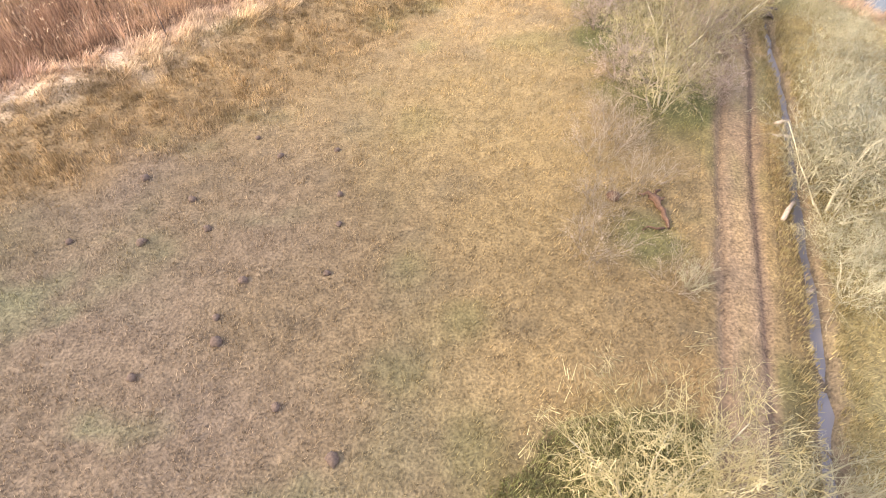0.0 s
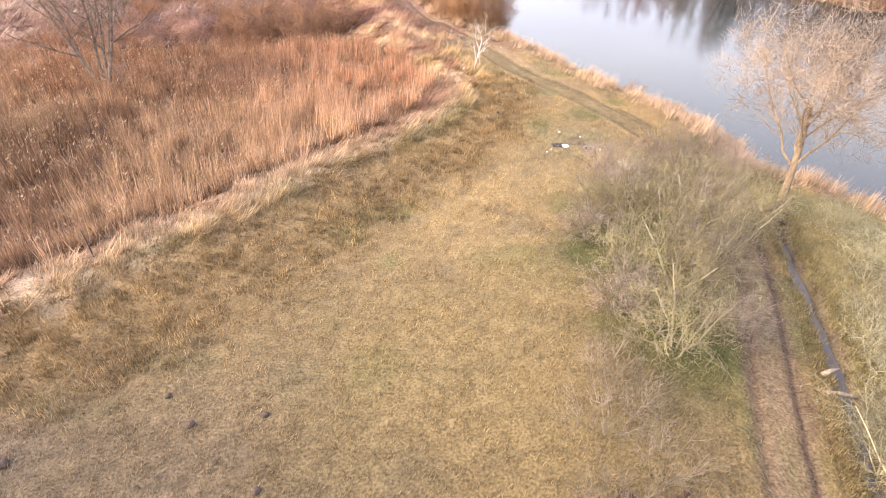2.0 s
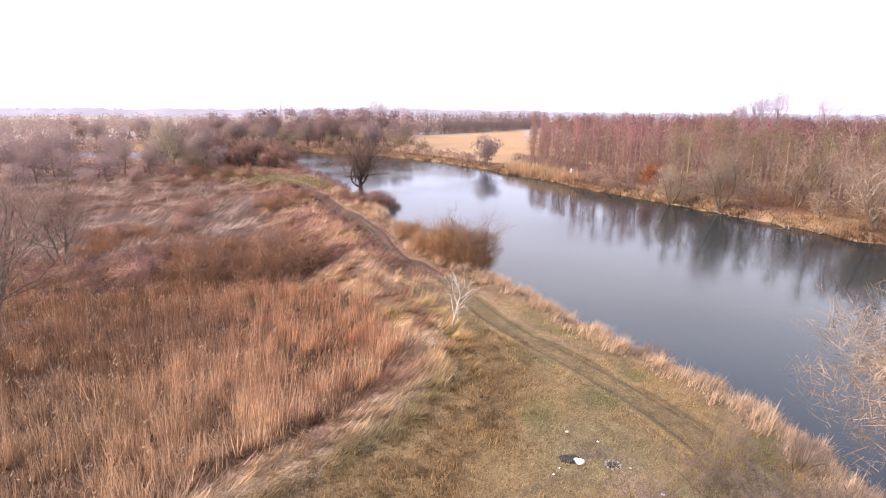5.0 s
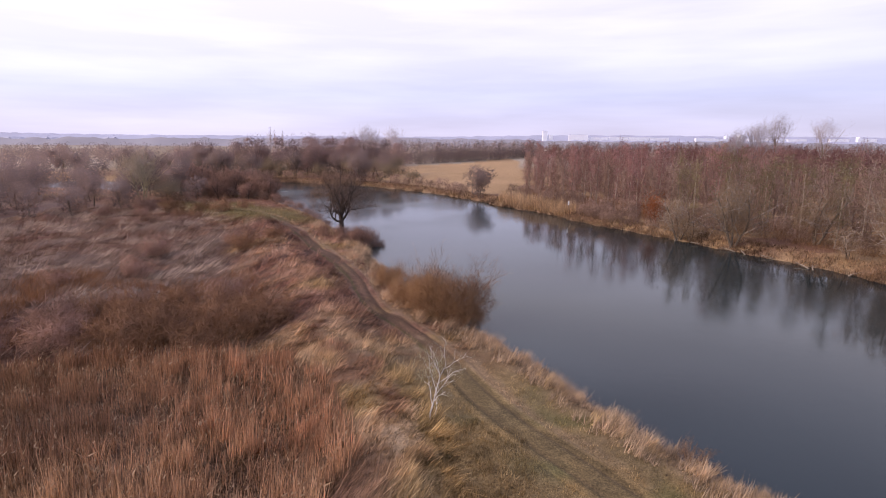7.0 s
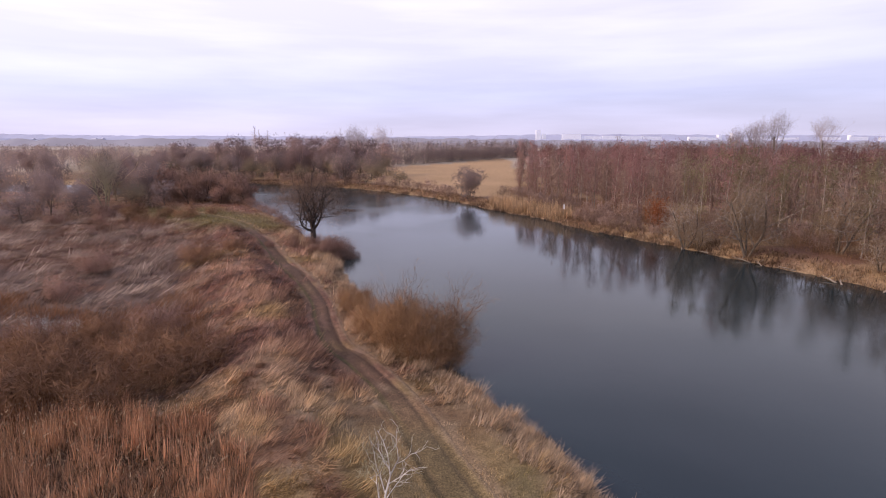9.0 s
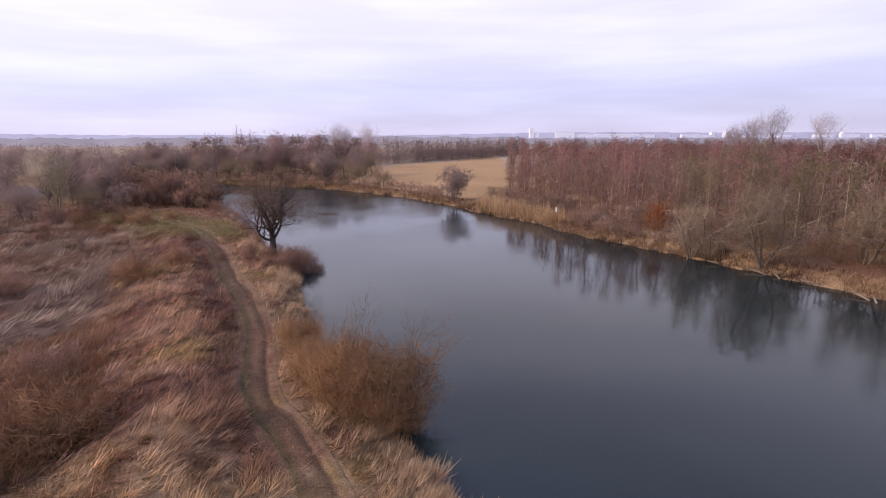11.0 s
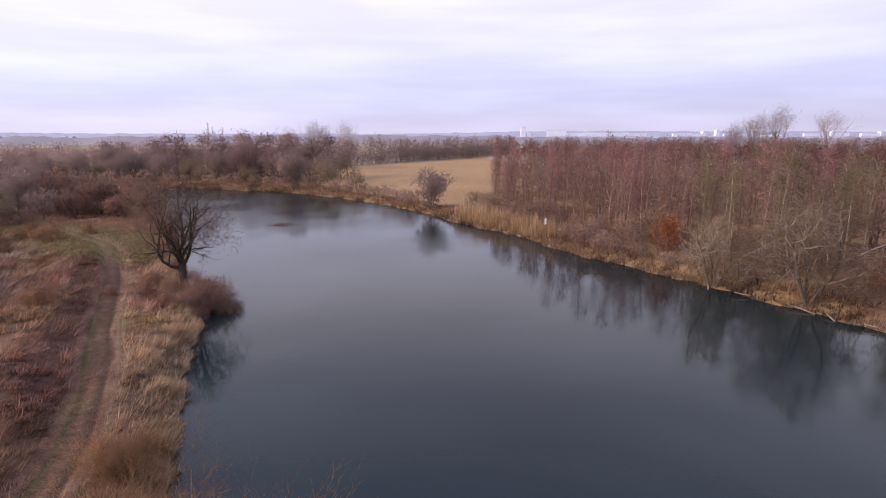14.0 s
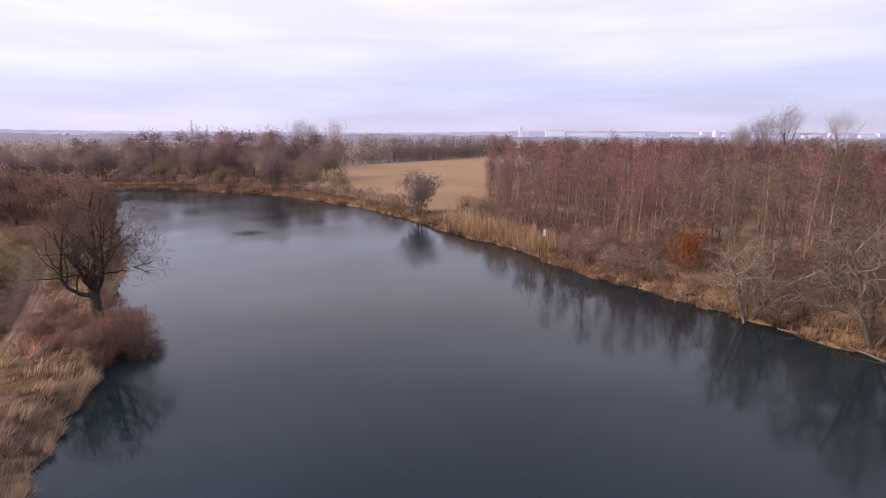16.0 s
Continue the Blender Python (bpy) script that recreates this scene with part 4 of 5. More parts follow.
def place(ob, spots, seed, lo=0.85, hi=1.15, sink=0.0, first=True):
    """Set a plant at the first spot and copies of it at the others."""
    r = random.Random(seed)
    made = []
    zs = height(lay(np.array([s[0] for s in spots]), np.array([s[1] for s in spots])))
    for i, s in enumerate(spots):
        x, y = s[0], s[1]
        k = s[2] if len(s) > 2 else r.uniform(lo, hi)
        m = pose(x, y, float(zs[i]) - sink, 0, 0, r.uniform(0, 360)) @ Matrix.Diagonal((k, k, k * r.uniform(0.93, 1.07), 1))
        if i == 0 and first:
            ob.matrix_basis = m
            made.append(ob)
        else:
            c = copy_thing(ob, m)
            c.scale = m.to_scale()
            made.append(c)
    return made


BROAD = dict(segs=[5, 6, 5, 4, 2], gnarl=[0.06, 0.16, 0.2, 0.22, 0.25], rise=[0.05, 0.10, 0.06, 0.05, 0.03], taper=[0.55, 0.3, 0.3, 0.3, 0.2],
             kids=[8, 6, 6, 5], **{"from": [0.35, 0.25, 0.2, 0.15]}, angle=[48, 45, 45, 45], ratio=[0.95, 0.5, 0.5, 0.5], shrink=[0.35, 0.4, 0.4, 0.4],
             girth=[0.55, 0.55, 0.5, 0.5], thin=0.012, twig_from=3)
MIDTREE = dict(BROAD, segs=[4, 5, 4, 2], kids=[9, 7, 6], gnarl=[0.08, 0.16, 0.2, 0.2], thin=0.02, twig_from=2, widen=1.2)
ALDER = dict(segs=[7, 3, 2], gnarl=[0.025, 0.10, 0.2], rise=[0.03, 0.09, 0.05], taper=[0.15, 0.3, 0.2], kids=[26, 4], **{"from": [0.30, 0.15]},
             angle=[48, 45], ratio=[0.16, 0.50], shrink=[0.5, 0.3], girth=[0.30, 0.6], thin=0.018, twig_from=1, widen=1.2)
SHRUB = dict(segs=[5, 4, 3, 2], gnarl=[0.16, 0.2, 0.25, 0.25], rise=[0.06, 0.06, 0.04, 0.03], taper=[0.35, 0.35, 0.3, 0.2], kids=[8, 7, 6],
             **{"from": [0.2, 0.15, 0.1]}, angle=[40, 42, 45], ratio=[0.55, 0.5, 0.5], shrink=[0.3, 0.3, 0.3], girth=[0.6, 0.55, 0.5], thin=0.010,
             twig_from=3)
WISP = dict(segs=[4, 3, 2], gnarl=[0.14, 0.2, 0.2], rise=[0.05, 0.05, 0.03], taper=[0.4, 0.3, 0.2], kids=[10, 7], **{"from": [0.15, 0.1]},
            angle=[34, 36], ratio=[0.5, 0.45], shrink=[0.2, 0.2], girth=[0.6, 0.6], thin=0.011, twig_from=1)


def near_trees():
    # lichened shrub-tree beside the track
    t = plant("shrub_tree", 11, dict(SHRUB, kids=[9, 8, 7], mid=M_TWIG_THICKET, thin=0.007), 4.3, 0.06, M_LICHEN, M_TWIG_THICKET,
              "spreading lichen-covered bare shrub tree beside the track", "tree", stems=9, fan=0.8,
              fuzz=([(0, 0, 2.4, 4.6, 4.2, 2.4), (1.5, -1.0, 2.6, 3.4, 3.2, 2.2)], 4200, 0.5, 0.024))
    place(t, [(6.3, 4.4, 1.0)], 1)
    t = plant("pale_shrub", 31, dict(SHRUB, kids=[8, 7, 6], mid=M_TWIG_PALE), 3.0, 0.06, M_TWIG_PALE, M_TWIG_PALE,
              "pale bleached bare shrub between track and ditch", "shrub", stems=6, fan=0.8)
    place(t, [(10.9, 4.6, 1.0), (10.2, 13.2, 0.4)], 21)
    # pale willows along the ditch
    t = plant("ditch_willow", 12, dict(SHRUB, kids=[7, 6, 5], mid=M_LICHEN, thin=0.010), 4.4, 0.06, M_LICHEN, M_TWIG_PALE,
              "pale grey-green bare willow leaning over the ditch", "tree", stems=6, fan=0.9, group="willows along the ditch",
              fuzz=([(0, 0, 2.9, 3.2, 3.2, 2.2), (1.2, 0.8, 3.0, 2.6, 2.6, 1.9), (-0.9, 1.0, 2.6, 2.5, 2.6, 1.9)], 3000, 0.5, 0.027))
    place(t, [(17.9, 17.4, 1.05), (16.9, 14.8, 0.6), (17.6, 19.6, 0.7), (20.4, 24.6, 0.7), (16.5, 12.8, 0.62), (19.8, 21.6, 0.95), (22.6, 17.6, 0.95), (21.0, 26.0, 0.8), (23.8, 30.8, 0.62), (25.4, 23.2, 0.85), (21.2, 13.6, 0.7), (24.4, 35.2, 0.5), (27.6, 28.6, 0.7)], 2)
    # thicket between meadow and track
    t = plant("thicket_shrub", 13, dict(SHRUB, kids=[6, 5, 4], thin=0.011, mid=M_TWIG_GREY), 3.7, 0.065, M_LICHEN, M_TWIG_THICKET,
              "dense olive-grey thorn shrub of the thicket by the track", "shrub", stems=6, fan=0.8, group="thicket by the track",
              fuzz=([(0, 0, 2.0, 2.6, 2.6, 1.9), (0.9, 0.6, 2.5, 2.0, 2.0, 1.6), (-0.8, 0.3, 2.2, 2.0, 2.1, 1.6)], 3000, 0.38, 0.016))
    u = plant("thicket_shrub", 14, dict(SHRUB, kids=[6, 5, 4], thin=0.014, mid=M_TWIG_GREY), 3.3, 0.05, M_BARK, M_TWIG_MAUVE,
              "grey-brown leafless shrub of the thicket by the track", "shrub", stems=6, fan=0.85, group="thicket by the track",
              fuzz=([(0, 0, 1.7, 2.6, 2.6, 1.7), (0.9, -0.6, 2.0, 2.0, 2.0, 1.5), (-0.8, 0.5, 1.9, 2.0, 2.1, 1.5)], 3000, 0.38, 0.016))
    place(t, [(11.8, 25.4, 1.1), (13.4, 29.4, 1.2), (11.2, 31.2, 0.95), (17.2, 33.0, 1.0), (18.4, 37.8, 1.0), (10.6, 37.0, 0.8), (14.6, 34.4, 1.1), (12.6, 36.4, 0.9), (16.2, 38.6, 0.95), (20.0, 36.4, 0.85), (14.2, 41.2, 0.7)], 3)
    place(u, [(10.2, 28.2, 0.85), (15.2, 31.4, 0.95), (9.8, 34.2, 0.75), (16.4, 35.6, 1.0), (13.6, 39.0, 0.85), (17.8, 42.0, 0.9), (21.0, 42.0, 0.8), (11.6, 39.6, 0.6), (15.0, 26.6, 0.65), (12.4, 42.6, 0.7), (19.4, 40.2, 0.8), (16.2, 44.4, 0.6), (18.6, 46.8, 0.55), (21.6, 46.2, 0.5)], 4)
    t = plant("yellow_willow", 15, WISP, 2.1, 0.025, M_TWIG_PEACH, M_TWIG_YELLOW, "low yellowish willow shrub by the river path", "shrub", stems=14, fan=0.7)
    place(t, [(17.4, 45.4, 1.0)], 5)
    # wispy grey shrubs at the meadow's edge
    t = plant("wispy_shrub", 16, dict(WISP, thin=0.008), 1.9, 0.016, M_TWIG_GREY, M_TWIG_GREY, "low wispy grey shrub at the meadow edge", "shrub", stems=14, fan=0.9, group="wispy shrubs", ring=0.5)
    place(t, [(8.0, 21.6, 1.2), (6.6, 15.2, 1.2), (9.6, 13.4, 0.8), (9.6, 19.6, 1.0), (8.6, 24.4, 1.0), (7.4, 18.0, 1.0), (9.2, 22.6, 0.9)], 6)
    # riverside willow above the culvert
    t = plant("riverside_willow", 17, dict(BROAD, kids=[9, 7, 6, 5], rise=[0.02, 0.10, 0.07, 0.05, 0.04], mid=M_TWIG_PEACH, thin=0.008, angle=[44, 40, 42, 42], girth=[0.42, 0.5, 0.5, 0.5]), 6.0, 0.23,
              M_BARK_WARM, M_TWIG_PEACH, "broad bare willow with fine peach twigs by the water", "tree", limbs=True,
              fuzz=([(0, 0, 7.6, 5.0, 5.0, 3.4), (2.2, 0.8, 8.0, 3.6, 3.6, 3.0), (-2.0, 0.5, 7.0, 3.6, 3.6, 2.8), (0, -1.5, 9.0, 3.2, 3.0, 2.6)], 13000, 0.7, 0.019))
    place(t, [(22.8, 38.4, 1.14)], 7)
    t = plant("young_birch", 18, dict(SHRUB, kids=[9, 6, 5], thin=0.011, angle=[42, 42, 45], rise=[0.06, 0.12, 0.06, 0.03], mid=M_BIRCH, **{"from": [0.3, 0.15, 0.1]}), 4.0, 0.07, M_BIRCH, M_TWIG_PALE,
              "small white-stemmed birch on the levee", "tree", fuzz=([(0, 0, 3.3, 1.5, 1.5, 1.5)], 260, 0.5, 0.018))
    place(t, [(4.0, 63.4, 1.0)], 8)
    t = plant("marsh_willow", 19, dict(BROAD, kids=[6, 6, 5, 4], segs=[5, 5, 4, 3, 2], rise=[0.05, 0.14, 0.1, 0.06, 0.04]), 7.2, 0.13, M_BARK, M_TWIG_GREYBROWN, "many-stemmed bare willow in the reed bed", "tree",
              stems=6, fan=0.5, group="marsh willows", fuzz=([(0, 0, 6.4, 3.8, 3.8, 3.8), (1.5, 0.5, 8.2, 3.0, 3.0, 2.6), (-0.8, -0.6, 1.2, 2.4, 2.4, 1.3)], 4000, 0.8, 0.022))
    place(t, [(-32.9, 61.2, 1.38), (-42.4, 83.9, 0.95), (-50.5, 84.5, 1.05)], 9)
    t = plant("bank_osier", 20, dict(WISP, kids=[20, 10], segs=[5, 3, 2], thin=0.010), 4.9, 0.045, M_TWIG_RUST, M_TWIG_RUST, "dense rust-brown osier bush overhanging the river", "shrub", stems=12, fan=0.8,
              group="osier bushes on the bank", ring=0.9, fuzz=([(0, 0, 2.2, 3.2, 3.2, 2.2), (1.0, -0.5, 3.2, 2.3, 2.3, 2.0), (-1.2, 0.8, 2.6, 2.3, 2.3, 1.8)], 8500, 0.6, 0.026))
    place(t, [(5.7, 86.5, 1.32), (1.7, 90.4, 0.85), (3.2, 88.4, 0.95), (-1.6, 96.6, 0.6), (7.0, 84.6, 0.75)], 10)
    t = plant("bank_sapling", 21, WISP, 1.7, 0.02, M_TWIG_RUST, M_TWIG_RUST, "thin rusty sapling at the water's edge", "shrub", stems=12, fan=0.4)
    place(t, [(20.0, 60.8, 1.0)], 11)
    # gnarled tree on the bank, with shrubs at its foot
    t = plant("gnarled_tree", 22, dict(segs=[4, 7, 5, 4, 2], gnarl=[0.05, 0.16, 0.22, 0.26, 0.3], rise=[0.02, 0.19, 0.12, 0.05, 0.03], taper=[0.8, 0.25, 0.25, 0.3, 0.2], kids=[8, 8, 5, 4],
              angle=[52, 50, 46, 45], ratio=[1.45, 0.58, 0.5, 0.5], shrink=[0.1, 0.45, 0.4, 0.4], girth=[0.5, 0.62, 0.55, 0.5], thin=0.02, twig_from=3, **{"from": [0.6, 0.15, 0.2, 0.15]}),
              4.0, 0.38, M_BARK_DARK, M_TWIG_BROWN, "dark gnarled bare tree on the river bank", "tree", limbs=True,
              fuzz=([(0, 0, 6.8, 5.0, 5.0, 3.4), (-2.2, 0, 5.4, 3.6, 3.6, 2.4), (2.0, 0, 6.0, 3.6, 3.6, 2.6), (0.4, 1.8, 8.2, 3.0, 3.0, 2.0)], 6000, 0.75, 0.028))
    place(t, [(-14.3, 134.6, 1.32)], 12)
    t = plant("bank_shrub", 23, dict(WISP, kids=[10, 6]), 2.6, 0.03, M_TWIG_BROWN, M_TWIG_RUSSET, "russet-brown shrub at the foot of the bank tree", "shrub", stems=12, fan=0.9,
              group="shrubs on the bank", ring=0.6, fuzz=([(0, 0, 1.2, 2.3, 2.3, 1.3), (0.5, 0.3, 2.0, 1.6, 1.6, 1.2)], 1700, 0.65, 0.03))
    place(t, [(-10.0, 128.8, 1.1), (-7.8, 128.6, 1.0), (-9.4, 130.6, 1.25), (-6.6, 127.8, 0.75), (-10.8, 126.8, 0.9), (-13.6, 130.2, 0.75), (-11.0, 131.6, 0.95), (-11.6, 134.2, 0.8), (-15.6, 138.4, 0.8), (-8.8, 125.4, 0.5), (-17.8, 134.2, 0.6), (-16.6, 129.6, 0.55), (-12.8, 126.4, 0.5), (-19.0, 142.6, 0.6),
              (-9.4, 127.2, 0.7), (-12.6, 136.6, 0.7), (-22.6, 150.6, 0.7), (-27.0, 160.6, 0.7), (-31.0, 167.4, 0.8), (-35.6, 175.0, 0.8), (-39.6, 181.6, 0.9), (-43.0, 187.6, 0.9), (-20.6, 130.4, 0.4)], 13)
    t = plant("marsh_shrub", 24, dict(WISP, kids=[9, 6]), 2.2, 0.025, M_TWIG_BROWN, M_TWIG_DULL, "low dull-brown willow shrub in the marsh", "shrub", stems=10, fan=1.0, group="marsh shrubs", ring=0.9,
              fuzz=([(0, 0, 1.5, 2.1, 2.1, 1.6), (0.8, -0.5, 0.9, 2.0, 2.0, 1.0)], 1200, 0.7, 0.045))
    t2 = plant("marsh_shrub", 26, dict(WISP, kids=[9, 6]), 2.0, 0.025, M_TWIG_BROWN, M_TWIG_RUSSET, "low russet willow shrub in the marsh", "shrub", stems=10, fan=1.0, group="marsh shrubs", ring=0.9,
               fuzz=([(0, 0, 1.3, 2.1, 2.1, 1.4), (-0.8, 0.4, 0.8, 2.0, 2.0, 0.9)], 1200, 0.7, 0.045))
    place(t, [(-20.3, 79.7), (-23.5, 77.5), (-16.5, 78.3), (-26.6, 84.8), (-21.5, 86), (-18, 84), (-25, 81.5), (-14.5, 81), (-58, 160), (-53, 158), (-62, 166), (-48, 163), (-55, 168), (-46, 170), (-24, 124), (-27, 119), (-22.5, 82), (-28, 82), (-19, 88), (-24, 89.5), (-31, 86), (-16, 86.5), (-13, 84), (-35, 88), (-27, 79)], 14, 0.7, 1.5)
    place(t2, [(-29.5, 77.8), (-34, 75.5), (-29, 88), (-33, 83), (-37, 79), (-31, 80.5), (-40, 116), (-32, 127), (-66, 160), (-44, 98), (-37, 104), (-70, 168), (-25, 93), (-20.5, 92), (-41, 77), (-46, 81), (-75, 158), (-82, 150)], 15, 0.7, 1.45)
    t = plant("pale_bush", 25, WISP, 2.3, 0.02, M_BIRCH, M_BIRCH, "whitish dead reed clump in the marsh", "shrub", stems=20, fan=0.35, ring=0.5)
    place(t, [(-31.0, 91.5, 0.9), (-28.6, 92.6, 0.7)], 16)


near_trees()


def woods():
    r = random.Random(77)
    # alder wood on the opposite bank
    kinds = []
    for i, (h, tw) in enumerate(((14.5, M_TWIG_PURPLE), (16.0, M_TWIG_PURPLE), (15.0, M_TWIG_GREYBROWN), (12.6, M_TWIG_GREYBROWN), (14.6, M_TWIG_OLIVE))):
        lob = [(0, 0, h * 0.80, 1.8, 1.8, h * 0.21), (0.2, 0.2, h * 0.58, 1.4, 1.4, h * 0.20), (0, 0, h * 0.30, 1.4, 1.4, h * 0.22)]
        kinds.append(plant("alder", 40 + i, dict(ALDER, bunch=3), h, 0.105, M_ALDER, tw, "tall slim bare alder with a %s crown" % (("purple-brown", "purple-brown", "grey-brown", "grey-brown", "olive-brown")[i]), "tree", group="alder wood",
                           fuzz=(lob, 400, 1.0, 0.08)))
    spots = []
    nr = np.random.RandomState(78)
    p = lay(nr.uniform(32, 150, 12000), nr.uniform(86, 300, 12000))
    for x, y, d, ok in zip(p["x"], p["y"], p["river"], inside(p["x"], p["y"], FOREST)):
        if not ok or d < 4 or len(spots) >= 290:
            continue
        if d > 26 and r.random() > 0.42 or d > 55 and r.random() > 0.5:
            continue
        gap = 1.9 if d < 20 else 2.8 if d < 50 else 4.5
        if any((x - a) ** 2 + (y - b) ** 2 < gap * gap for a, b in spots):
            continue
        spots.append((x, y))
    groups = [[] for _ in kinds]
    for s in spots:
        olive = s[0] > 50 and s[1] < 160 and r.random() < 0.65
        groups[4 if olive else r.choice((0, 0, 0, 1, 1, 1, 2, 3, 3))].append(s)
    for k, (ob, g) in enumerate(zip(kinds, groups)):
        place(ob, g, 200 + k, 0.78, 1.14)
    # pale trees at the front of the wood
    t = plant("bank_tree", 50, dict(segs=[5, 6, 5, 3], gnarl=[0.12, 0.22, 0.28, 0.25], rise=[0.05, 0.05, -0.02, -0.05], taper=[0.45, 0.3, 0.3, 0.2], kids=[8, 7, 5], angle=[52, 48, 46], ratio=[0.72, 0.55, 0.5],
              shrink=[0.35, 0.3, 0.3], girth=[0.6, 0.6, 0.55], thin=0.034, twig_from=3, mid=M_ALDER, **{"from": [0.18, 0.2, 0.15]}), 7.4, 0.20, M_BARK, M_TWIG_GREYOLIVE,
              "grey-olive bare tree with pale lichened limbs over the opposite bank", "tree", stems=3, fan=0.6, group="trees at the opposite bank",
              fuzz=([(0, 0, 5.6, 4.2, 4.2, 3.6), (1.5, -1.2, 3.4, 3.8, 3.8, 2.8), (-1.2, 0.8, 7.4, 3.2, 3.2, 2.6), (-1.6, -1.4, 2.6, 3.4, 3.4, 2.2)], 3400, 0.8, 0.04))
    place(t, [(51.0, 135.0, 0.95), (52.6, 133.4, 0.5), (57.0, 126.4, 1.2), (70.4, 104.6, 1.15), (67.4, 112.6, 0.5), (61.5, 137, 0.95), (70, 124, 1.15), (76, 112, 1.2)], 51)
    t = plant("understorey_shrub", 52, dict(WISP, kids=[8, 5]), 2.6, 0.03, M_TWIG_GREYBROWN, M_TWIG_GREYBROWN, "brown leafless shrub under the alders", "shrub", stems=8, fan=0.9, group="understorey shrubs", ring=0.7,
              fuzz=([(0, 0, 1.4, 2.4, 2.4, 1.6), (0.6, 0.4, 2.4, 1.5, 1.5, 1.3)], 560, 0.7, 0.065))
    place(t, [(46.4, 146.8, 0.8), (43.8, 149.8, 0.95), (42.0, 152.8, 0.8), (40.4, 156.0, 1.0), (48.6, 142.4, 0.7), (38.6, 160.4, 0.8), (45.0, 148.0, 0.6), (52.2, 137.0, 0.6), (41.4, 157), (43.6, 153.6), (46.6, 150.4), (40, 161), (53.4, 142), (44, 160), (48, 155), (38.6, 168), (52, 150), (30.4, 198), (32, 203), (34, 199), (36, 190), (28, 204),
              (60, 140), (64, 132), (69, 126), (58, 146), (38, 186), (40, 180), (73, 116), (66, 138), (8.0, 217.5), (5, 222), (10, 214), (1, 228), (-3, 232), (12, 211), (46, 165), (44, 172), (50, 160), (55, 152),
              (42, 178), (62, 146), (70, 134), (76, 122), (80, 112), (36, 178), (34, 186), (57, 134.5), (-8, 238), (-13, 243), (-22, 250), (-27, 252), (-33, 257), (-38, 260), (-44, 263), (-50, 265.5), (-56, 268), (-62, 270), (-70, 271), (-76, 270), (-83, 269), (-90, 269), (-98, 268), (-106, 267), (-116, 267), (-46, 188), (-50, 191), (-54, 195), (-58, 192), (-63, 195), (-67, 192), (-62, 201), (-69, 200), (-74, 196), (-72, 186), (-78, 180), (-80, 172), (-86, 166), (-66, 184), (-75, 175), (-90, 172), (-96, 162)], 53, 0.9, 1.4)
    # sapling that kept its leaves
    sap = plant("oak_sapling", 54, dict(WISP, kids=[12, 8]), 5.2, 0.06, M_BARK, M_LEAF, "young oak holding withered orange leaves", "tree", stems=3, fan=0.25)
    lv = np.random.RandomState(5)
    d = lv.normal(0, 1, (1300, 3))
    d /= np.linalg.norm(d, axis=1)[:, None]
    co = np.array([0, 0, 2.9]) + d * (lv.uniform(0, 1.15, (1300, 1)) ** 0.7) * np.array([2.0, 2.0, 2.6]) * (1 + 0.35 * np.sin(6 * d[:, :1] + 3 * d[:, 2:]))
    v = (co[:, None, :] + lv.normal(0, 0.11, (1300, 3, 3))).reshape(-1, 3)
    part("leaves", mesh_arrays("leaves", v, np.arange(3900).reshape(-1, 3), [M_LEAF]), sap, "withered orange-brown leaves")["kind"] = "stuff"
    place(sap, [(51.4, 149.2, 1.15)], 55)
    # round trees beyond the bend and on the left
    def dome(h, w, seed):
        """Lobes of a rounded crown, h metres high and w wide, down to near the ground."""
        q = random.Random(seed)
        rows = [(0, 0, 0.50 * h, 0.43 * w, 0.43 * w, 0.46 * h)]
        for k in range(7):
            t, e = 2.39996 * k + q.uniform(-0.4, 0.4), q.uniform(0.2, 0.34) * w
            rows.append((e * math.cos(t), e * math.sin(t), h * q.uniform(0.12, 0.74), 0.25 * w, 0.25 * w, h * q.uniform(0.16, 0.24)))
        return rows

    wood = dict(MIDTREE, bunch=3, fill=3.5, kids=[7, 5, 5], ratio=[0.75, 0.5, 0.5], thin=0.03)
    a = plant("round_willow", 60, wood, 5.4, 0.2, M_BARK, M_TWIG_FARBROWN, "round-crowned bare brown willow by the river bend", "tree", group="trees at the river bend", fuzz=(dome(11.5, 11.5, 1), 2500, 0.75, 0.10))
    b = plant("round_willow", 61, wood, 5.0, 0.2, M_BARK, M_TWIG_FAROLIVE, "round-crowned olive-brown willow by the river bend", "tree", group="trees at the river bend", fuzz=(dome(10.5, 11.0, 2), 2500, 0.75, 0.10))
    c = plant("tall_tree", 62, dict(wood, rise=[0.05, 0.16, 0.1, 0.05]), 8.0, 0.26, M_BARK, M_TWIG_FARRED, "tall bare tree with a rounded reddish-brown crown", "tree", group="trees at the river bend", fuzz=(dome(17.0, 15.5, 3), 3300, 0.9, 0.13))
    place(b, [(-15.5, 249.5, 1.1), (-48, 268, 0.8), (-6, 243, 0.7), (-70, 180, 0.9), (-85, 240, 1.0), (-66, 274, 0.7)], 63)
    place(a, [(16.6, 203.5, 1.0), (17.4, 204.3, 0.75), (-28, 253, 1.25), (-62, 281, 1.1), (-80, 278, 1.1), (-95, 283, 1.2), (-40, 275, 1.1), (-20, 272, 1.1), (-110, 274, 1.1), (-76, 168, 0.9), (-84, 161, 0.8), (-92, 158, 0.85), (-104, 170, 1.0),
              (-96, 180, 1.0), (-82, 184, 0.9), (-113, 190, 1.1), (-120, 160, 1.0), (-106, 146, 0.9), (-92, 142, 0.7), (-66, 188, 0.7), (-74, 192, 0.8)], 64)
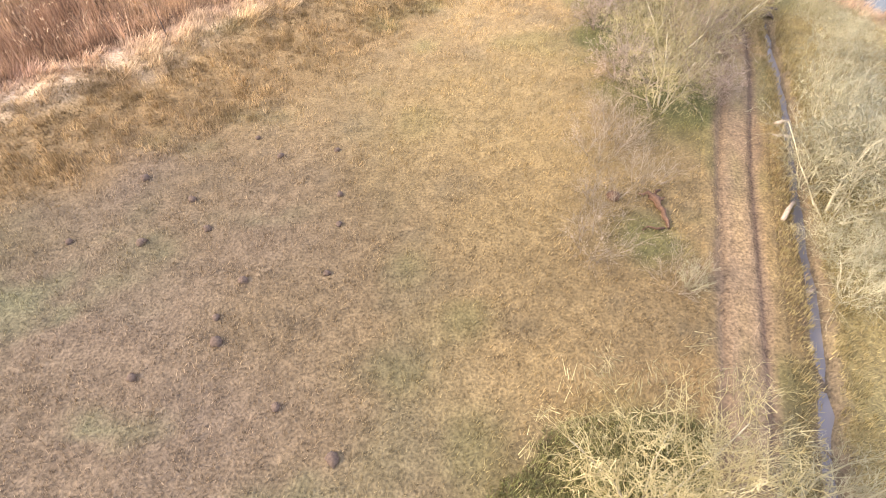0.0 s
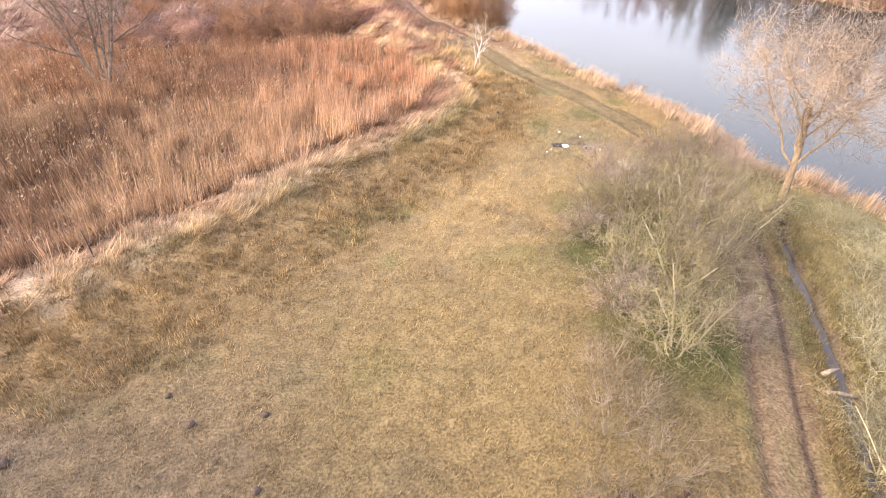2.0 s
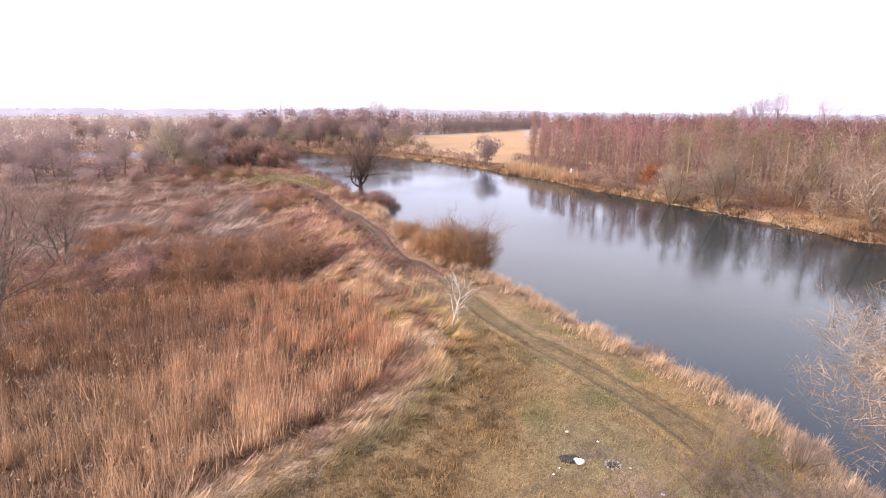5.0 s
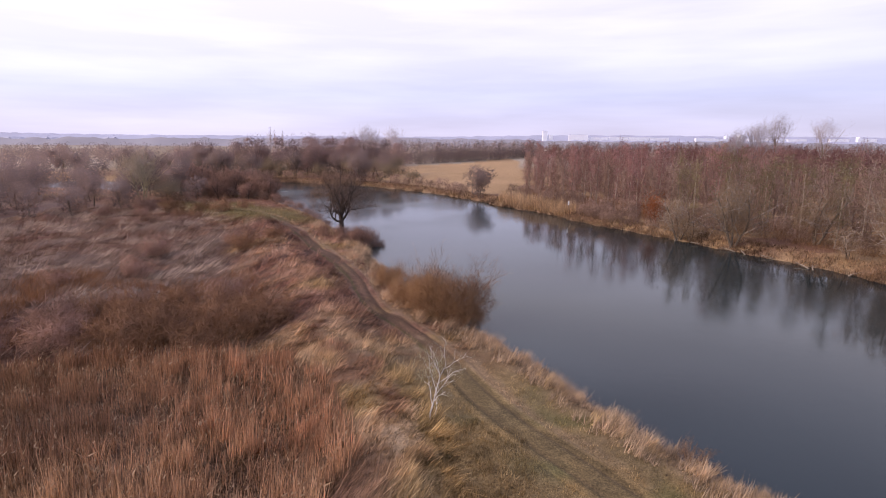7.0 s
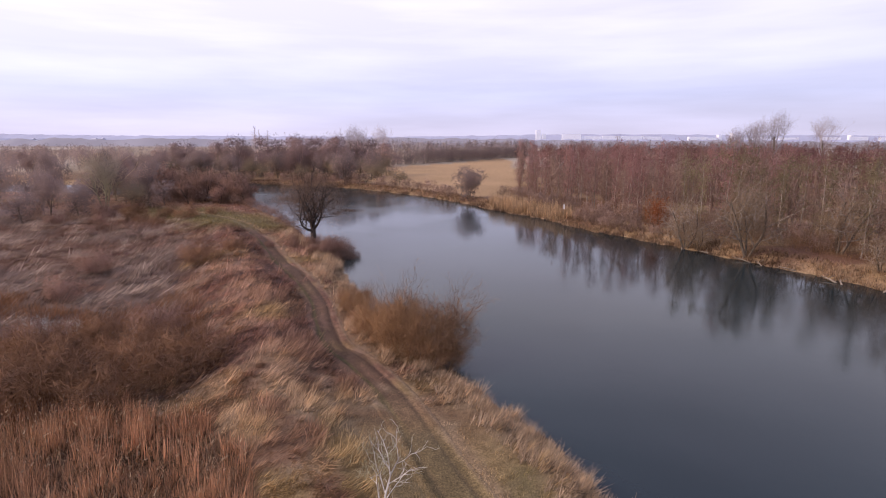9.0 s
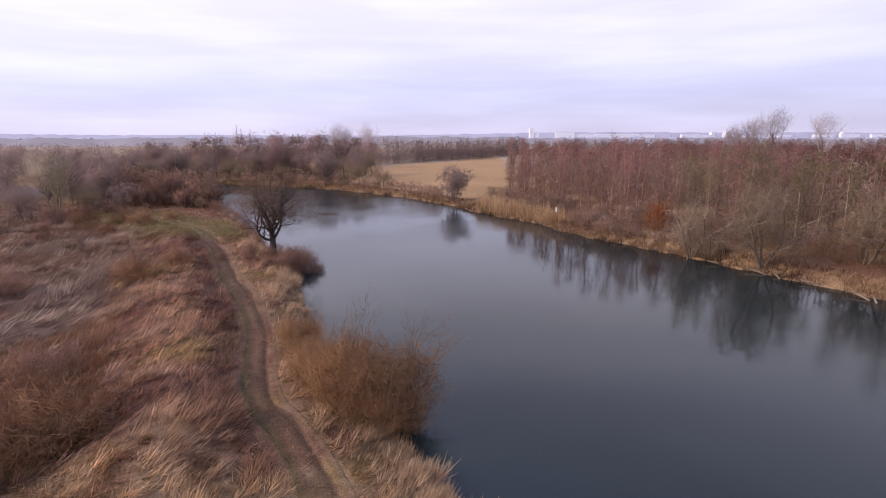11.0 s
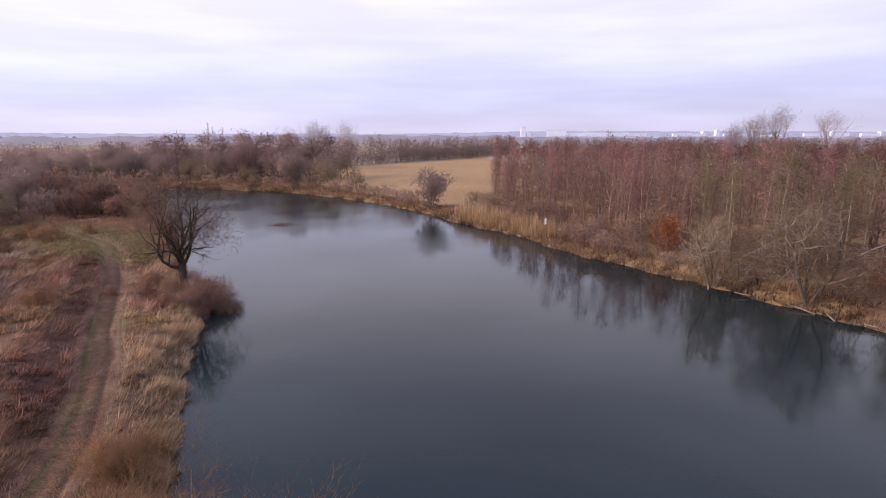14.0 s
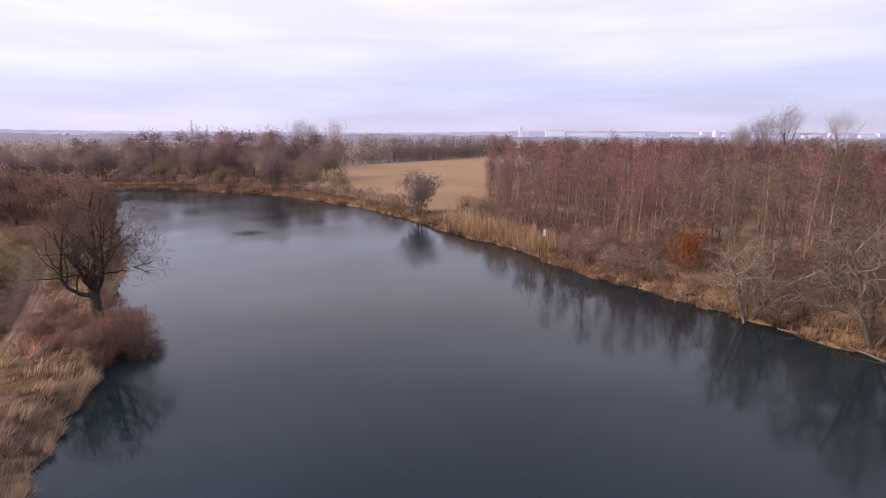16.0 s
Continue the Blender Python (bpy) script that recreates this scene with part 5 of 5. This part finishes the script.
    nr = np.random.RandomState(79)
    p = lay(nr.uniform(-170, -20, 2200), nr.uniform(140, 345, 2200))
    got = []
    for x, y, d, fr in zip(p["x"], p["y"], p["river"], p["far"]):
        if d < 5 or (not fr and x > -73) or (not fr and y < 160 and x > -95) or (fr and x > -22) or any((x - q) ** 2 + (y - w) ** 2 < 40 for q, w in got):
            continue
        got.append((x, y))
    place(c, [(-52, 290, 1.24), (-70, 300, 1.22), (-36, 284, 1.26), (-25, 288, 1.15), (-44, 300, 1.3), (-60, 305, 1.3), (-84, 296, 1.18), (-96, 305, 1.12), (-16, 300, 1.0), (-110, 300, 1.0)] + got[0:44:2], 65, 0.6, 0.9)
    place(b, [(x, 272 + (7 * i) % 31, 0.95 + 0.08 * (i % 4)) for i, x in enumerate(range(-116, -14, 9))], 74, first=False)
    place(a, [(-108, 164, 0.9), (-100, 158, 0.85), (-114, 172, 0.95), (-88, 176, 0.9), (-98, 190, 1.0), (-88, 198, 1.0), (-78, 204, 0.95), (-106, 204, 1.1), (-118, 196, 1.1), (-92, 210, 1.0), (-84, 190, 0.85)], 75, first=False)
    place(a, got[1:56:2], 66, 0.8, 1.2, first=False)
    w = plant("white_willow", 66, dict(MIDTREE, kids=[9, 7, 7]), 7.6, 0.16, M_LICHEN, M_TWIG_GREY, "slender tree with pale bare stems in the marsh", "tree", stems=4, fan=0.3,
              fuzz=([(0, 0, 7.5, 3.4, 3.4, 4.0)], 1100, 1.2, 0.06))
    place(w, [(-76.0, 178.5, 1.3), (-108, 152, 0.9)], 67)
    d = plant("leaning_alder", 72, dict(BROAD, kids=[5, 5, 4, 3], gnarl=[0.1, 0.2, 0.22, 0.25, 0.25], thin=0.025), 4.6, 0.2, M_BARK_DARK, M_TWIG_RUSSET, "dark leaning bare tree at the water", "tree", stems=2, fan=0.7,
              group="leaning trees at the bend", fuzz=([(0, 0, 3.8, 3.4, 3.4, 2.8), (0.5, 0.5, 2.0, 3.2, 3.2, 2.0)], 1500, 1.0, 0.10))
    place(d, [(-45.0, 190.5, 1.1), (-49.5, 194.5, 1.3), (-56.5, 200, 1.4), (-62, 203, 1.4), (-53, 197.5, 1.0), (-68, 206, 1.5), (-47.6, 196, 1.1), (-58.6, 195, 1.3), (-74, 209, 1.5), (-64, 197, 1.2), (-70, 199, 1.4), (-52, 190, 0.8), (-60, 189, 1.0)], 73)
    # tall poplars far off
    pl = [(0, 0, 19.0, 5.2, 5.2, 7.0), (2.8, 0, 20, 3.6, 3.6, 5.6), (-2.8, 1, 19.5, 3.6, 3.6, 5.6), (0.3, 0, 22.5, 3.4, 3.4, 3.6)]
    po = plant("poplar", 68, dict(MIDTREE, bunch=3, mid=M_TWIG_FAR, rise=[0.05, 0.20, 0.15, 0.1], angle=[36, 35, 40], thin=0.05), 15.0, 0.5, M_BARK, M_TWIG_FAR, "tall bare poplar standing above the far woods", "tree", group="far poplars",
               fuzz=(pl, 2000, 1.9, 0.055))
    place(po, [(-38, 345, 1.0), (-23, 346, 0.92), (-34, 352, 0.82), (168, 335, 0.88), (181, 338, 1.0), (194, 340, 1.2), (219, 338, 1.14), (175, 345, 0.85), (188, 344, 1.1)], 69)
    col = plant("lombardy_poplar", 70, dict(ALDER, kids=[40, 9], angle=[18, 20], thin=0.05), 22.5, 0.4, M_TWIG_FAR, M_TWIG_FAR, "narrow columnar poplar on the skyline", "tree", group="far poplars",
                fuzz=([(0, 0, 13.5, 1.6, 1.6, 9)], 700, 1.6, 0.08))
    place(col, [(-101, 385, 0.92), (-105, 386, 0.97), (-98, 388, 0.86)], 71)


woods()


def far_woods():
    """Woods too far to count: slim stems and twiggy crowns in one object for each belt."""
    def belt(name, seed, spots, tall, twig, label, count=190, wide=0.30, slim=1.0):
        r = random.Random(seed)
        vs, fs, ns, n = [], [], [], 0
        proto = []
        for k in range(6):
            q = random.Random(seed + k)
            lob = [(q.uniform(-1, 1), q.uniform(-1, 1), tall * q.uniform(0.15, 0.66), slim * q.uniform(3.0, 4.8), slim * q.uniform(3.0, 4.8), tall * q.uniform(0.24, 0.36)) for _ in range(4)]
            a, fa, na = haze(lob, count, 1.5, wide, seed + k, bunch=2, up=0.2, fill=2.0)
            rows = []
            grow(q, Vector((0, 0, -0.3)), Vector((0, 0, 1)), 0.8 * tall, 0.2, 0, dict(MIDTREE, segs=[3], kids=[]), rows)
            b, fb, nb = tubes(rows, 3)
            fb = np.concatenate([fb[:, [0, 1, 2]], fb[:, [0, 2, 3]]])
            proto.append((np.concatenate([a, b]), np.concatenate([fa, fb + len(a)]), np.concatenate([na, nb])))
        for x, y, s in spots:
            a, fa, na = proto[r.randrange(6)]
            t = r.uniform(0, 6.28)
            rot = np.array([[math.cos(t), -math.sin(t), 0], [math.sin(t), math.cos(t), 0], [0, 0, 1]]) * s
            vs.append(a @ rot.T + np.array([x, y, 0]))
            ns.append(na @ rot.T / s)
            fs.append(fa + n)
            n += len(a)
        tagged(new(name, mesh_arrays(name, np.concatenate(vs), np.concatenate(fs), [twig], normals=np.concatenate(ns))), label, "woodland", kind="stuff")

    r = random.Random(9)
    nr = np.random.RandomState(10)
    xs, ys = nr.uniform(60, 320, 1400), nr.uniform(120, 520, 1400)
    ok = inside(xs, ys, [(70, 260), (95, 190), (140, 120), (260, 150), (330, 400), (300, 520), (78, 490)])
    belt("alder_wood_interior", 300, [(x, y, r.uniform(0.85, 1.08)) for x, y in zip(xs[ok][:390], ys[ok][:390])], 16.0, M_TWIG_PURPLE, "distant purple-brown crowns of the alder wood", 190, 0.24)
    q = lay(nr.uniform(36, 150, 2600), nr.uniform(90, 260, 2600))
    ok = inside(q["x"], q["y"], FOREST) & (q["river"] > 14) & (q["river"] < 75) & q["far"]
    belt("alder_wood_edge", 340, [(x, y, r.uniform(0.8, 1.05)) for x, y in zip(q["x"][ok][:330], q["y"][ok][:330])], 15.0, M_TWIG_GREYBROWN, "crowded slim stems and twigs inside the alder wood", 100, 0.10, 0.42)
    spots = [(r.uniform(-60, 90), r.gauss(0, 6), r.uniform(0.75, 1.1)) for _ in range(230)]
    spots = [(x, 376 + 1.35 * (x + 24) + abs(dy) * 2 if x > -24 else 370 + abs(dy) * 2, s) for x, dy, s in spots]
    belt("field_hedge", 310, spots, 18.0, M_TWIG_FARBROWN, "dark belt of bare trees behind the golden field", 260, 0.22, 1.5)
    spots = [(r.uniform(-420, -40), r.uniform(345, 520), r.uniform(0.8, 1.15)) for _ in range(300)] + [(r.uniform(-320, -165), r.uniform(140, 345), r.uniform(0.7, 1.05)) for _ in range(230)]
    belt("marsh_woods", 320, spots, 14.0, M_TWIG_FARBROWN, "distant bare brown woods beyond the marsh", 180, 0.27, 1.4)
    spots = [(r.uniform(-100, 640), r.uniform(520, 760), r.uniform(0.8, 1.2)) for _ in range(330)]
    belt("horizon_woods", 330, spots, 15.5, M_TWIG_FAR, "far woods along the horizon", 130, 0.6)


far_woods()


# ---- far distance ----
def ridge(name, y, x0, x1, low, high, seed, mat, label):
    xs = np.linspace(x0, x1, 260)
    top = low + (high - low) * (0.5 + 0.5 * waves(xs, xs * 0 + 3, (x1 - x0) / 7, seed)) + 3.0 * waves(xs, xs * 0, 25, seed + 1) + 2.0 * waves(xs, xs * 0, 9, seed + 2)
    n = len(xs)
    front = np.stack([xs, np.full(n, y), np.full(n, -3.0)], 1)
    crown = np.stack([xs, np.full(n, y + 40.0), top], 1)
    back = np.stack([xs, np.full(n, y + 160.0), np.full(n, -3.0)], 1)
    i = np.arange(n - 1)
    f = np.concatenate([np.stack([i, i + 1, n + i + 1, n + i], 1), np.stack([n + i, n + i + 1, 2 * n + i + 1, 2 * n + i], 1)])
    tagged(new(name, mesh_arrays(name, np.concatenate([front, crown, back]), f, [mat])), label, "distant woods", kind="structure")


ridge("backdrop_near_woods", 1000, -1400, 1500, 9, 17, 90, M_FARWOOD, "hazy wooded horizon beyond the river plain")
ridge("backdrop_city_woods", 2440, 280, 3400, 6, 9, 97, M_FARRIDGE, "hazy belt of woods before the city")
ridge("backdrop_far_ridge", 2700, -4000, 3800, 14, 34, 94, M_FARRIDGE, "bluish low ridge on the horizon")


def slab_block(w, h, d, floors, label):
    root = new("apartment_block")
    tagged(root, label, "building", "apartment blocks on the skyline")
    bm = bmesh.new()
    bmesh.ops.create_cube(bm, size=1, matrix=Matrix.Translation((0, 0, h / 2)) @ Matrix.Diagonal((w, d, h, 1)))
    part("wall", bm_mesh("wall", bm, M_CITY), root)
    bm = bmesh.new()
    bmesh.ops.create_cube(bm, size=1, matrix=Matrix.Translation((0, 0, h + 0.6)) @ Matrix.Diagonal((w * 0.98, d * 0.9, 1.2, 1)))
    part("roof", bm_mesh("roof", bm, M_CITY_GREY), root)
    for k in range(floors):
        bm = bmesh.new()
        bmesh.ops.create_cube(bm, size=1, matrix=Matrix.Translation((0, -d / 2, h * (k + 0.6) / floors)) @ Matrix.Diagonal((w * 0.94, 0.6, h * 0.3 / floors, 1)))
        part("window_band", bm_mesh("window_band", bm, M_GLASS_FAR), root)
    return root


def skyline():
    a = slab_block(88, 46, 14, 8, "long white prefabricated apartment block on the horizon")
    b = slab_block(26, 76, 20, 9, "white residential tower on the horizon")
    ax = [(650, 1.0), (745, 0.95), (840, 1.02), (935, 1.0), (1030, 0.94), (1245, 0.9), (1310, 0.75), (1490, 0.8), (1580, 0.9), (1680, 0.8), (1880, 0.9), (2010, 1.0), (2160, 0.9)]
    city_z = ground_z(1200, 2630) - 0.5
    for i, (x, z) in enumerate(ax):
        m = pose(x, 2620, city_z, 0, 0, (i * 37) % 9 - 4) @ Matrix.Diagonal((1, 1, 0.72 * z, 1))
        if i:
            copy_thing(a, m)
        else:
            a.matrix_basis = m
    for i, (x, s) in enumerate([(497, 1.0), (524, 0.92), (1359, 0.95), (1424, 1.15), (1990, 0.95), (2230, 0.9)]):
        m = pose(x, 2640, city_z, 0, 0, i * 3) @ Matrix.Diagonal((0.8, 1, 0.66 * s, 1))
        if i:
            c = copy_thing(b, m)
        else:
            b.matrix_basis = m
    # houses of the far settlement
    root = new("village_house")
    tagged(root, "pale house of a far settlement on the horizon", "house", "far settlement")
    bm = bmesh.new()
    bmesh.ops.create_cube(bm, size=1, matrix=Matrix.Translation((0, 0, 3)) @ Matrix.Diagonal((16, 11, 6, 1)))
    part("wall", bm_mesh("wall", bm, M_CITY), root)
    bm = bmesh.new()
    vs = [bm.verts.new(q) for q in ((-8.4, -6, 6.01), (8.4, -6, 6.01), (8.4, 6, 6.01), (-8.4, 6, 6.01), (-8.4, 0, 10.5), (8.4, 0, 10.5))]
    for q in ((0, 1, 5, 4), (2, 3, 4, 5), (3, 0, 4), (1, 2, 5), (0, 3, 2, 1)):
        bm.faces.new([vs[k] for k in q])
    part("roof", bm_mesh("roof", bm, M_CITY_GREY), root)
    r = random.Random(4)
    for i in range(34):
        x = r.uniform(-1180, -900) if i < 24 else r.uniform(-420, 420)
        m = pose(x, 1560 + r.uniform(-60, 60), 0, 0, 0, r.uniform(0, 180)) @ Matrix.Diagonal((*[r.uniform(0.8, 1.4)] * 3, 1))
        if i:
            copy_thing(root, m)
        else:
            root.matrix_basis = m


skyline()


# ---- loose things ----
def lumpy(radius, flat, seed, mat, name, rings=2):
    """A lumpy rounded body."""
    bm = bmesh.new()
    bmesh.ops.create_icosphere(bm, subdivisions=rings, radius=radius)
    for v in bm.verts:
        k = 1 + 0.35 * noise.noise(v.co / radius * 1.7 + Vector((seed, 0, 0)))
        v.co = Vector((v.co.x * k, v.co.y * k, v.co.z * flat * k))
    return bm_mesh(name, bm, mat, True)


def log_mesh(name, pts, r0, r1, mat, seed, sides=8):
    """A knobbly log along a line of points."""
    r = random.Random(seed)
    bm = bmesh.new()
    rings = []
    for i, p in enumerate(pts):
        p = Vector(p)
        d = (Vector(pts[min(i + 1, len(pts) - 1)]) - Vector(pts[max(i - 1, 0)])).normalized()
        a, b = perp(d)
        rad = r0 + (r1 - r0) * i / (len(pts) - 1)
        rings.append([bm.verts.new(p + (a * math.cos(t) + b * math.sin(t)) * rad * r.uniform(0.7, 1.2)) for t in [2 * math.pi * k / sides for k in range(sides)]])
    for q0, q1 in zip(rings[:-1], rings[1:]):
        for k in range(sides):
            bm.faces.new((q0[k], q0[(k + 1) % sides], q1[(k + 1) % sides], q1[k]))
    bm.faces.new(rings[0][::-1])
    bm.faces.new(rings[-1])
    return bm_mesh(name, bm, mat, True)


def loose_things():
    hills = [(-10.1, 23.1), (-8.6, 21.7), (-5.7, 22.2), (-5.1, 18.9), (-4.9, 17.0), (-13.6, 15.6), (-12.2, 18.4), (-10.9, 16.5), (-5.0, 14.1), (-8.8, 10.6),
             (-9.1, 11.7), (-11.5, 9.0), (-16.9, 15.6), (-8.5, 13.6), (-3.6, 6.2), (-5.9, 8.0), (-15.0, 19.8), (5.8, 53.0)]
    hm = [lumpy(0.24, 0.45, k, M_SOIL, "molehill") for k in range(3)]
    r = random.Random(31)
    for i, (x, y) in enumerate(hills):
        ob = tagged(new("molehill", hm[i % 3]), "small dark molehill of fresh soil in the meadow", "molehill", "molehills")
        s = r.uniform(0.55, 1.0)
        ob.matrix_world = pose(x, y, ground_z(x, y) + 0.03, 0, 0, r.uniform(0, 360)) @ Matrix.Diagonal((s * 1.15, s, s * 2.0, 1))
    # rotten trunk and root stock
    g = ground_z(10, 17)
    root = tagged(new("fallen_trunk"), "rotten reddish-brown fallen trunk with its root stock in the grass", "log")
    part("trunk", log_mesh("trunk", [(9.75, 18.3, g + 0.2), (9.88, 18.0, g + 0.28), (9.95, 17.7, g + 0.17), (10.06, 17.4, g + 0.22), (10.05, 17.1, g + 0.1), (10.14, 16.8, g + 0.13), (10.1, 16.45, g + 0.06)], 0.22, 0.07, M_ROT, 1), root)
    part("root", log_mesh("root", [(9.8, 18.2, g + 0.25), (9.5, 18.4, g + 0.42), (9.35, 18.35, g + 0.3), (9.15, 18.5, g + 0.2)], 0.12, 0.04, M_ROT, 2), root)
    part("root", log_mesh("root", [(9.8, 18.2, g + 0.25), (9.95, 18.5, g + 0.4), (10.15, 18.55, g + 0.42)], 0.13, 0.05, M_ROT, 3), root)
    part("root", log_mesh("root", [(9.85, 18.1, g + 0.2), (10.15, 18.0, g + 0.35), (10.3, 18.2, g + 0.3)], 0.1, 0.04, M_ROT, 5), root)
    part("branch", log_mesh("branch", [(9.9, 16.4, g + 0.12), (9.5, 16.3, g + 0.18), (9.2, 16.5, g + 0.1), (8.9, 16.3, g + 0.06)], 0.07, 0.03, M_ROT, 4), root)
    x, y = 8.0, 18.4
    ob = tagged(new("tree_stump", lumpy(0.33, 0.6, 9, M_ROT, "tree_stump")), "low rotten brown tree stump in the grass", "stump")
    ob.location = (x, y, ground_z(x, y) + 0.1)
    # sawn logs at the ditch
    for i, (x, y, a, l) in enumerate([(18.2, 24.3, 20, 0.9), (18.0, 23.2, -10, 1.3), (15.9, 17.6, 50, 1.5), (15.2, 13.2, 35, 1.1)]):
        ca, sa = math.cos(radians(a)) * l / 2, math.sin(radians(a)) * l / 2
        ob = tagged(new("cut_log", log_mesh("cut_log", [(-ca, -sa, 0.12), (0, 0.03, 0.16), (ca, sa, 0.14)], 0.12, 0.085, M_WOOD, 20 + i)), "pale sawn log lying at the ditch edge", "log", "cut logs")
        ob.location = (x, y, max(ground_z(x, y), -0.6))
    # dead stick in the reed margin
    g = ground_z(-17.5, 31.5)
    ob = tagged(new("dead_sapling", log_mesh("dead_sapling", [(-17.5, 31.5, g - 0.1), (-17.6, 31.6, g + 0.9), (-17.75, 31.75, g + 1.7)], 0.05, 0.02, M_BARK_DARK, 7)), "thin dead sapling at the reed margin", "sapling")
    # fire place with litter
    z = ground_z(10.2, 46.8)
    ob = tagged(new("campfire_ash", lumpy(0.55, 0.12, 3, M_ASH, "campfire_ash")), "black ash heap of an old campfire", "campfire")
    ob.matrix_world = pose(10.1, 46.9, z + 0.03) @ Matrix.Diagonal((1.2, 0.7, 1, 1))
    for i, (x, y, s) in enumerate([(10.6, 46.65, 0.26), (10.45, 46.8, 0.16), (10.5, 49.4, 0.09), (9.0, 45.6, 0.06), (12.0, 48.4, 0.07), (13.1, 46.2, 0.07), (14.0, 44.2, 0.09), (9.4, 46.1, 0.05)]):
        ob = tagged(new("paper_litter", lumpy(s, 0.35, 12 + i, M_WHITE, "paper_litter")), "crumpled white litter in the grass by the campfire", "litter", "litter")
        ob.location = (x, y, ground_z(x, y) + 0.08)
    ring = tagged(new("fire_ring"), "small ring of stones round a burnt patch", "campfire")
    z = ground_z(12.3, 46.5)
    part("burnt_patch", lumpy(0.34, 0.10, 5, M_ASH, "burnt_patch"), ring).location = (12.3, 46.5, z + 0.01)
    sm = lumpy(0.09, 0.7, 8, M_STONE, "stone", 1)
    for k in range(10):
        t = 2 * math.pi * k / 10
        part("stone", sm, ring).matrix_basis = pose(12.3 + 0.4 * math.cos(t), 46.5 + 0.36 * math.sin(t), z + 0.04, 0, 0, 40 * k)
    # kilometre post on the opposite bank
    x, y = 36.7, 166.2
    z = ground_z(x, y)
    post = tagged(new("marker_post"), "white river marker post on the opposite bank", "post")
    bm = bmesh.new()
    bmesh.ops.create_cone(bm, cap_ends=True, segments=10, radius1=0.06, radius2=0.06, depth=2.4, matrix=Matrix.Translation((x, y, z + 1.15)))
    part("pole", bm_mesh("pole", bm, M_WOOD), post)
    bm = bmesh.new()
    bmesh.ops.create_cube(bm, size=1, matrix=Matrix.Translation((x, y - 0.08, z + 2.2)) @ Matrix.Diagonal((0.36, 0.05, 1.1, 1)))
    bmesh.ops.bevel(bm, geom=bm.edges[:], offset=0.015, segments=1, affect="EDGES")
    part("board", bm_mesh("board", bm, M_WHITE), post, "white board")
    # drift wood on the opposite bank, and a snag in the water
    for i, (x, y, a, l) in enumerate([(60.9, 113.2, 100, 2.6), (61.6, 111.8, 60, 2.0), (65.2, 107.8, 20, 3.0), (52.6, 130.6, 150, 2.4), (55.6, 125.4, 120, 3.0), (57.0, 123.0, 80, 2.4), (59.0, 119.2, 140, 2.2), (50.4, 134.8, 60, 2.0)]):
        ca, sa = math.cos(radians(a)) * l / 2, math.sin(radians(a)) * l / 2
        root = tagged(new("driftwood"), "bleached driftwood branch on the opposite bank", "driftwood", "driftwood")
        part("stem", log_mesh("stem", [(-ca, -sa, 0.1), (-ca * 0.2, -sa * 0.2 + 0.1, 0.3), (ca, sa, 0.5)], 0.14, 0.05, M_WOOD, 40 + i), root)
        part("side_branch", log_mesh("side_branch", [(0, 0, 0.3), (sa * 0.4, -ca * 0.4, 0.7), (sa * 0.7, -ca * 0.6, 0.8)], 0.06, 0.02, M_WOOD, 60 + i), root)
        root.location = (x, y, max(WATER, ground_z(x, y)) - 0.05)
    sn = tagged(new("river_snag"), "dark dead branch reaching out over the water", "branch")
    part("stem", log_mesh("stem", [(-24.0, 159.5, -1.35), (-22.6, 159.2, -0.9), (-21.2, 158.9, -0.5), (-20.0, 159.1, 0.0)], 0.09, 0.03, M_BARK_DARK, 80), sn)
    part("side_branch", log_mesh("side_branch", [(-22.0, 159.0, -0.72), (-20.9, 158.4, -0.95), (-20.0, 158.1, -1.05)], 0.05, 0.03, M_BARK_DARK, 81), sn)
    part("side_branch", log_mesh("side_branch", [(-22.2, 159.1, -0.76), (-21.6, 159.6, -0.1), (-21.7, 159.9, 0.4)], 0.045, 0.02, M_BARK_DARK, 82), sn)
    fr = np.random.RandomState(61)
    wx, wy = -15.2 + 3.6 * fr.normal(0, 0.45, 1500), 185.8 + 5.0 * fr.normal(0, 0.35, 1500)
    c3 = np.stack([wx, wy, np.full(1500, WATER + 0.02)], 1)
    v = c3[:, None, :] + fr.normal(0, 0.11, (1500, 3, 3)) * np.array([1, 1, 0.05])
    tagged(new("floating_weed", mesh_arrays("floating_weed", v.reshape(-1, 3), np.arange(4500).reshape(-1, 3), [M_TWIG_DARK])), "dark patch of weed floating on the river", "water weed", kind="stuff")
    # culvert mouth at the head of the ditch
    cv = tagged(new("culvert"), "dark concrete culvert mouth at the head of the ditch", "culvert")
    bm = bmesh.new()
    bmesh.ops.create_cone(bm, cap_ends=False, segments=20, radius1=0.5, radius2=0.5, depth=1.6)
    bmesh.ops.solidify(bm, geom=bm.faces[:], thickness=0.08)
    bmesh.ops.transform(bm, matrix=pose(22.3, 37.3, -0.45, 90, 0, -18), verts=bm.verts[:])
    part("pipe", bm_mesh("pipe", bm, M_BARK_DARK, True), cv)
    bm = bmesh.new()
    bmesh.ops.create_cube(bm, size=1, matrix=pose(22.35, 37.6, -0.05, 0, 0, -18) @ Matrix.Diagonal((1.3, 0.22, 0.34, 1)))
    bmesh.ops.bevel(bm, geom=bm.edges[:], offset=0.03, segments=1, affect="EDGES")
    part("headwall", bm_mesh("headwall", bm, M_BARK_DARK), cv)


loose_things()
